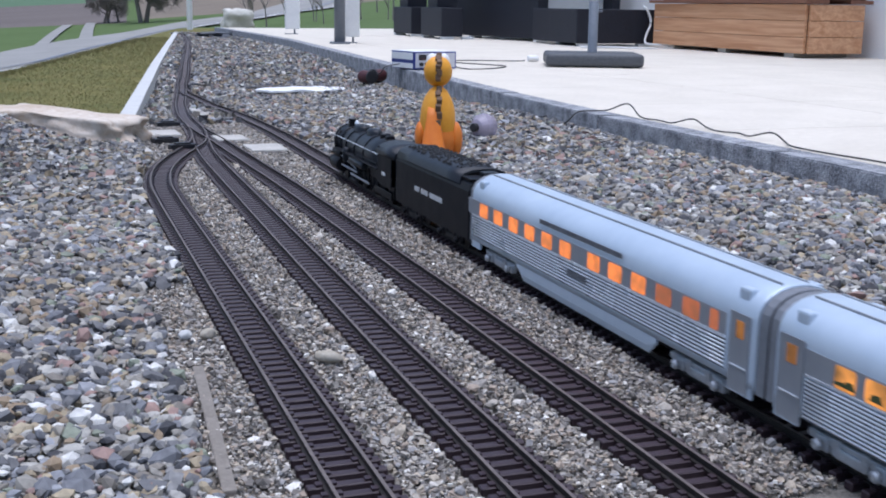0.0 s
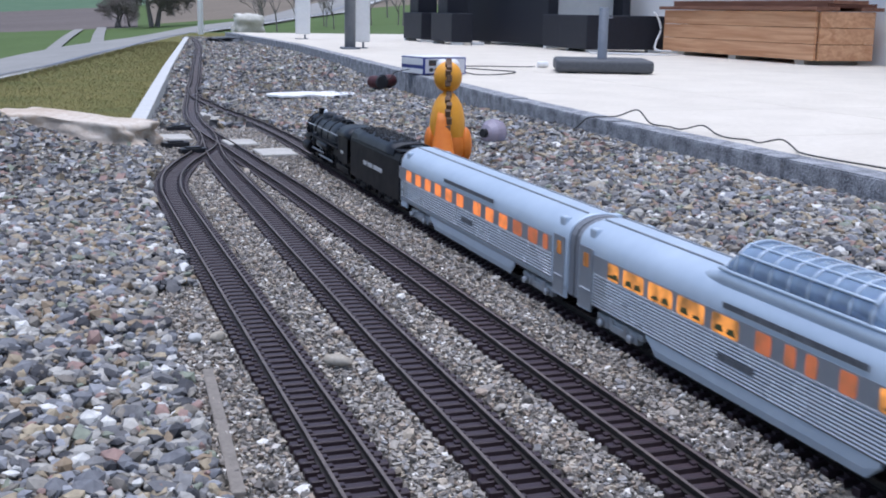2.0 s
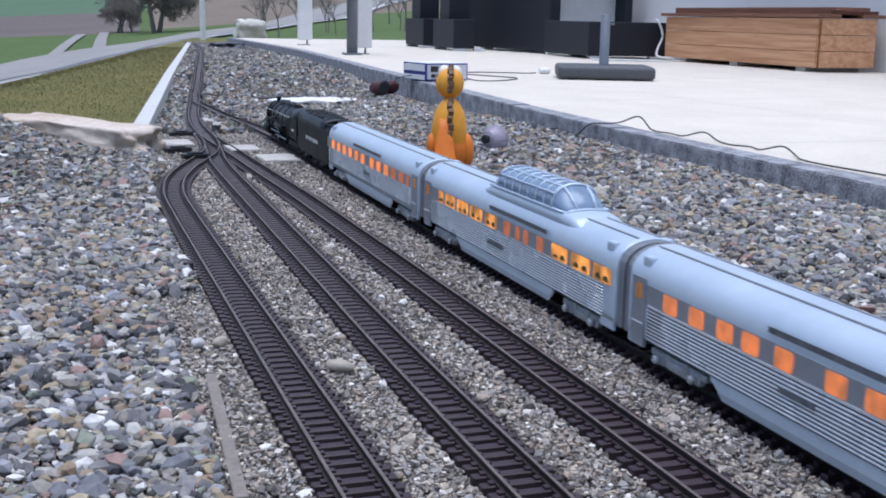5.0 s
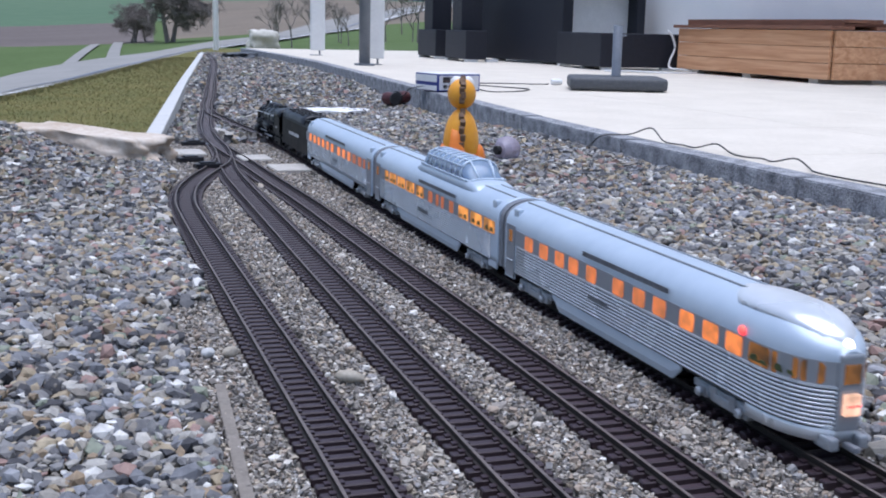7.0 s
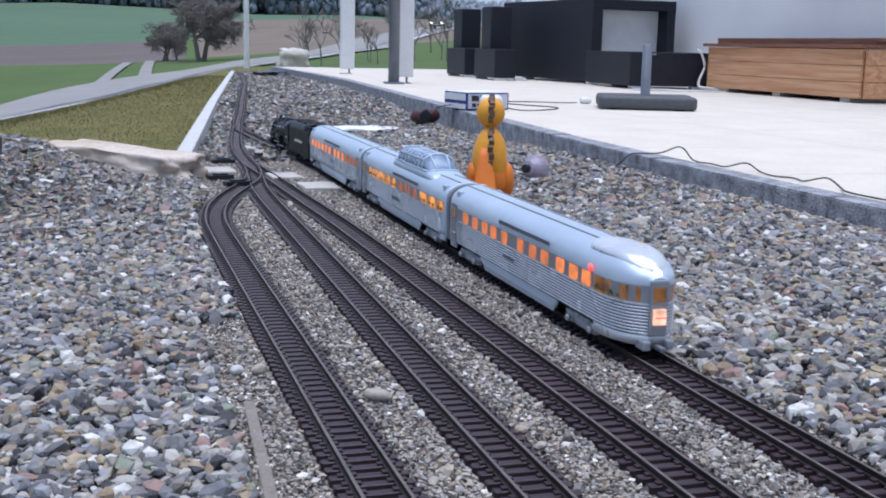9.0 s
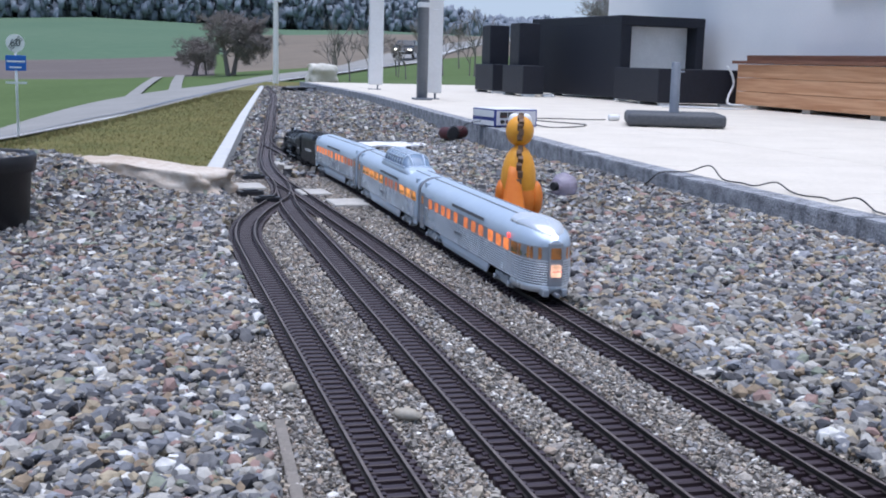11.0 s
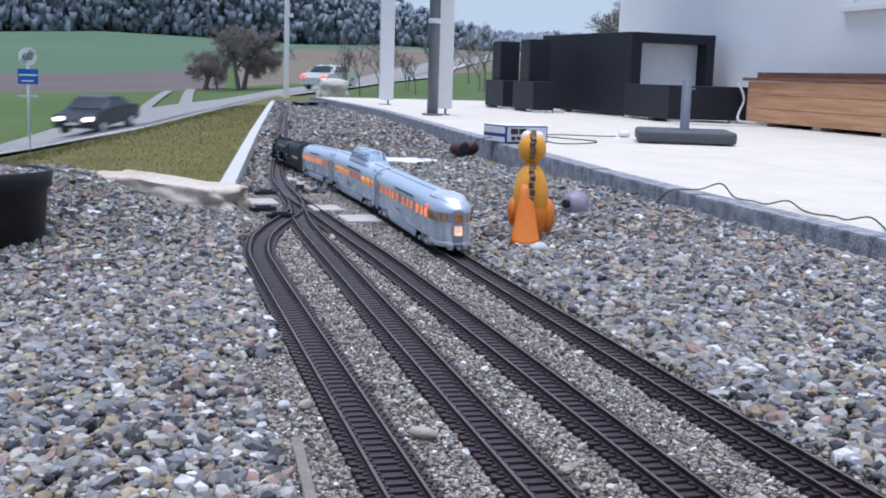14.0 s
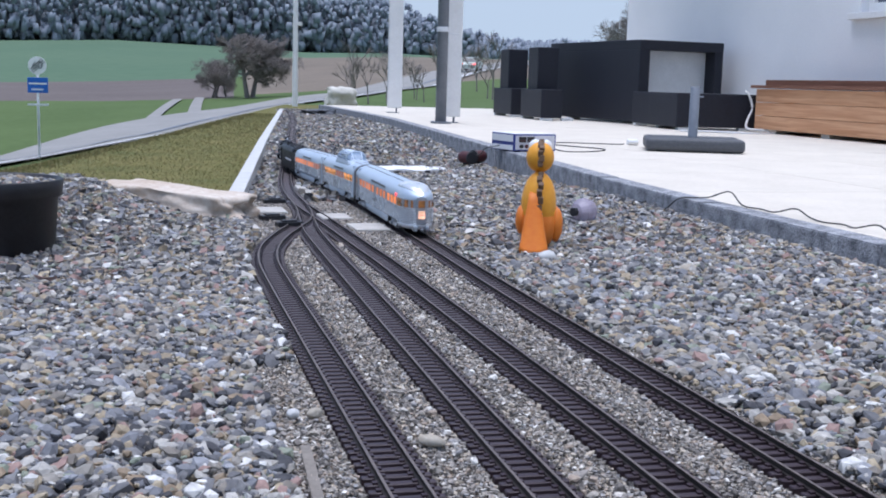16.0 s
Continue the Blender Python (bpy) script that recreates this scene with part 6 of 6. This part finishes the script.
def forest():
    """A far wood: a mass of small twiggy clumps on many trees, with an uneven top."""
    trees, per = 1300, 60
    az = np.radians(RS.uniform(-14, 26, trees))
    r = RS.uniform(352, 450, trees)
    tall = np.interp(np.degrees(az), [-14, 7.5, 9.5, 11, 13, 15, 18, 26], [25, 24, 18, 19, 13, 9, 6, 6]) * RS.uniform(0.62, 1.08, trees)
    t = np.repeat(np.arange(trees), per)
    n = len(t)
    u = RS.uniform(0.04, 1.0, n)
    wide = tall[t] * 0.20 * np.sin(np.clip(u, 0.06, 0.97) * np.pi) ** 0.6
    a = RS.uniform(0, 2 * np.pi, n)
    x = r[t] * np.sin(az[t]) + wide * np.cos(a)
    y = r[t] * np.cos(az[t]) + wide * np.sin(a)
    size = RS.uniform(0.25, 0.7, n) * (1.25 - 0.6 * u)
    k = len(CUBE_V)
    shape = CUBE_V[None] * (1 + RS.uniform(-0.5, 0.5, (n, k, 1))) + RS.uniform(-0.4, 0.4, (n, k, 3))
    P = shape * np.stack([size * 1.5, size * 1.5, size * 2.4], -1)[:, None] + np.stack([x, y, land(x, y) + u * tall[t]], -1)[:, None]
    F = (CUBE_F[None] + (np.arange(n) * k)[:, None, None]).reshape(-1, 3)
    # an added curtain in the haze tint fills dark gaps between the trees
    bz = np.radians(np.linspace(-14, 26, 500))
    bx, by = 396 * np.sin(bz), 396 * np.cos(bz)
    top = np.interp(np.degrees(bz), [-14, 7.5, 9.5, 11, 13, 15, 18, 26], [25, 24, 18, 19, 13, 9, 6, 6]) * RS.uniform(0.72, 0.92, 500)
    g = land(bx, by)
    back = np.concatenate([np.stack([bx, by, g - 3], -1), np.stack([bx * 1.01, by * 1.01, g + top], -1)])
    q = np.arange(499)
    tagged(raw_mesh("forest_haze_curtain", back, np.stack([q, q + 1, q + 501, q + 500], -1), FOREST), "haze-grey curtain added among the forest trees", "forest", kind="stuff")
    tagged(raw_mesh("forest", P.reshape(-1, 3), F, FOREST, True), "leafless forest along the hill, tinted grey for haze", "forest", kind="stuff")


forest()


def far_sky():
    """The pale veiled sky low over the hills, all round."""
    m, n, l, b = shader("veiled_low_sky", 1.0, 0, 0)
    b.inputs["Base Color"].default_value = (0, 0, 0, 1)
    b.inputs["Emission Color"].default_value = (0.58, 0.72, 0.94, 1)
    b.inputs["Emission Strength"].default_value = 0.46
    az = np.linspace(0, 2 * np.pi, 97)[:-1]
    rows = [np.stack([2600 * c * np.sin(az), 2600 * c * np.cos(az), np.full(96, h)], -1) for c, h in ((1.0, -60), (1.0, 300), (0.96, 560))]
    k = np.arange(96)
    q = np.concatenate([np.stack([k + 96 * r, (k + 1) % 96 + 96 * r, (k + 1) % 96 + 96 * r + 96, k + 96 * r + 96], -1) for r in (0, 1)])
    tagged(raw_mesh("backdrop", np.concatenate(rows), q, m, True), "pale blue-grey overcast sky over the hills", "sky", kind="structure")


far_sky()


def lawn_tufts():
    """Grass blades on the lawn and along its brow."""
    n = 70000
    u, v = RS.uniform(0, 1, n), RS.uniform(0, 1, n)
    y = 4.3 + 13 * u ** 1.6
    xe = interp_line(EDGE, np.minimum(y, 16.4)) - 0.05
    x = xe - v * (xe + 0.56 + 0.9 - (y - 7.5) * 0.195)
    brow = RS.uniform(0, 1, n) < 0.12
    x = np.where(brow, -0.60 + (y - 7.5) * 0.195 + RS.normal(0, 0.10, n), x)
    keep = (x < xe) & (x > -2.6)
    x, y, brow = x[keep], y[keep], brow[keep]
    h = np.where(brow, RS.uniform(0.010, 0.035, len(x)), RS.uniform(0.003, 0.012, len(x)))
    a, lean = RS.uniform(0, np.pi, len(x)), RS.normal(0, 0.5, (len(x), 2))
    w = 0.002 + 0.0004 * y
    z = land(x, y)
    P = np.stack([np.stack([x - w * np.cos(a), y - w * np.sin(a), z - 0.01], -1), np.stack([x + w * np.cos(a), y + w * np.sin(a), z - 0.01], -1), np.stack([x + lean[:, 0] * h, y + lean[:, 1] * h, z + h], -1)], 1)
    F = np.arange(len(x) * 3).reshape(-1, 3)
    tagged(raw_mesh("lawn_grass", P.reshape(-1, 3), F, BLADES), "short dry olive grass of the lawn", "grass", kind="stuff")


lawn_tufts()


def motor_car(name, label, paint):
    """A parked-size saloon in parts, +y forward."""
    root = thing(name, label, "car")
    half = 0.86
    prof = [(-2.15, 0.35), (-2.2, 0.75), (-2.05, 0.98), (-1.3, 1.02), (-0.75, 1.40), (0.35, 1.43), (1.05, 1.0), (1.95, 0.86), (2.15, 0.62), (2.12, 0.32)]
    lo = [(y, z) for y, z in prof]
    rings = []
    for x, sc in ((-half, 0.97), (-half + 0.06, 1.0), (half - 0.06, 1.0), (half, 0.97)):
        rings.append([(x * (0.82 if z > 1.1 else 1), y, 0.3 + (z - 0.3) * sc) for y, z in lo])
    part("body", loft(rings), paint, root)
    for s in (-1, 1):
        part("side_window", loft([[(s * 0.80, -1.25, 1.03), (s * 0.80, 0.95, 1.02), (s * 0.75, 0.35, 1.34), (s * 0.75, -0.7, 1.34)], [(s * 0.86, -1.25, 1.03), (s * 0.86, 0.95, 1.02), (s * 0.77, 0.35, 1.34), (s * 0.77, -0.7, 1.34)]]), CARGLASS, root, "dark side window")
        part("headlight", box(s * 0.62 - 0.16, s * 0.62 + 0.16, 2.08, 2.19, 0.62, 0.76, 0.03), HEADLAMP, root, "lit headlight")
        part("tail_light", box(s * 0.66 - 0.14, s * 0.66 + 0.14, -2.24, -2.12, 0.72, 0.90, 0.03), REDLAMP, root, "red tail light")
        for y in (-1.3, 1.35):
            w = part("wheel", lathe([(0.20, -0.1), (0.31, -0.1), (0.32, -0.05), (0.32, 0.08), (0.30, 0.1)], 18, "x", None, Matrix.Translation((s * 0.78, y, 0.32))), BLACKPLASTIC, root, "black tyre")
            part("rim", lathe([(0.19, -0.11), (0.19, 0.115), (0.05, 0.12)], 14, "x", None, Matrix.Translation((s * 0.78, y, 0.32))), GALV, w, "silver rim")
    part("windscreen", loft([[(-0.72, 1.08, 1.0), (0.72, 1.08, 1.0), (0.64, 0.42, 1.39), (-0.64, 0.42, 1.39)], [(-0.72, 1.12, 1.02), (0.72, 1.12, 1.02), (0.64, 0.46, 1.41), (-0.64, 0.46, 1.41)]]), CARGLASS, root, "dark windscreen")
    part("rear_window", loft([[(-0.70, -1.34, 1.03), (0.70, -1.34, 1.03), (0.62, -0.80, 1.37), (-0.62, -0.80, 1.37)], [(-0.70, -1.38, 1.05), (0.70, -1.38, 1.05), (0.62, -0.84, 1.39), (-0.62, -0.84, 1.39)]]), CARGLASS, root, "dark rear window")
    part("bumper", box(-0.8, 0.8, 2.08, 2.2, 0.34, 0.5, 0.04), BLACKPLASTIC, root)
    part("number_plate", box(-0.26, 0.26, 2.19, 2.215, 0.46, 0.56), PAINT_WHITE, root, "plain white plate")
    return root


dark_car = motor_car("saloon_car", "dark grey saloon car with lit headlights", CARDARK)
pale_car = motor_car("estate_car", "pale green car driving along the road", CARPALE)


# ---- what moves ----
ROAD_LEN = 1.2
# seconds, and metres along the road's middle line
DARK_AT = [(0.0, 290), (8.0, 143), (12.5, 61.5), (13.1, 52.3), (13.3, 49.4), (13.5, 46.2), (13.7, 42.5), (13.9, 38.3), (14.1, 33.9), (14.3, 30.0), (14.5, 26.2), (16.0, -2)]
PALE_AT = [(0.0, -200), (11.0, -10), (13.1, 31.5), (13.3, 36.7), (13.5, 42.0), (13.7, 47.0), (13.9, 51.5), (14.5, 66), (15.0, 78), (16.0, 102)]


def on_road(s):
    k = min(max(s / ROAD_LEN, 0), len(ROAD_PTS) - 1.001)
    i = int(k)
    p, q = ROAD_PTS[i], ROAD_PTS[i + 1]
    d = (q - p).normalized()
    over = s - min(max(s, 0), (len(ROAD_PTS) - 1) * ROAD_LEN)
    return p + (q - p) * (k - i) + d * over, d


def road_rows(at, lane, way):
    """Poses of a car that keeps to its lane."""
    rows = []
    for t, s in at:
        p, d = on_road(s)
        c = p + Vector((-d.y, d.x)) * lane
        h = d * way
        z = float(land(c.x, c.y)) + 0.10
        f = c + h * 1.4
        g = c - h * 1.4
        pitch = math.atan2(float(land(f.x, f.y)) - float(land(g.x, g.y)), 2.8)
        rows.append((t, Matrix.Translation((c.x, c.y, z)) @ Matrix.Rotation(-math.atan2(h.x, h.y), 4, "Z") @ Matrix.Rotation(pitch, 4, "X")))
    return rows


def motions():
    walk(lounge, car_rows(0.416, 0.27))
    walk(dome_car, car_rows(0.832 + 0.037 + 0.4175, 0.30))
    walk(coach, car_rows(0.832 + 0.037 + 0.835 + 0.035 + 0.4175, 0.30))
    front = 0.832 + 0.037 + 0.835 + 0.035 + 0.835
    walk(tender, car_rows(front + 0.022 + 0.219, 0.105))
    walk(loco, car_rows(front + 0.022 + 0.438 + 0.02 + 0.300, 0.12))
    # the driving wheels roll with the speed of the train
    for o, s, y in DRIVERS:
        rows = []
        for k in range(97):
            t = 16.0 * k / 96
            run = 0.241 * t
            turn = Matrix.Rotation(0 if s > 0 else math.pi, 4, "Z")
            spin = Matrix.Rotation(-run / 0.0335, 4, "X")
            rows.append((t, Matrix.Translation((s * 0.0235, y, 0.0335)) @ spin @ turn))
        walk(o, rows)
    walk(dark_car, road_rows([(t, q - 5.5) for t, q in DARK_AT], -0.1, -1))
    walk(pale_car, road_rows(PALE_AT, -2.1, 1))


motions()
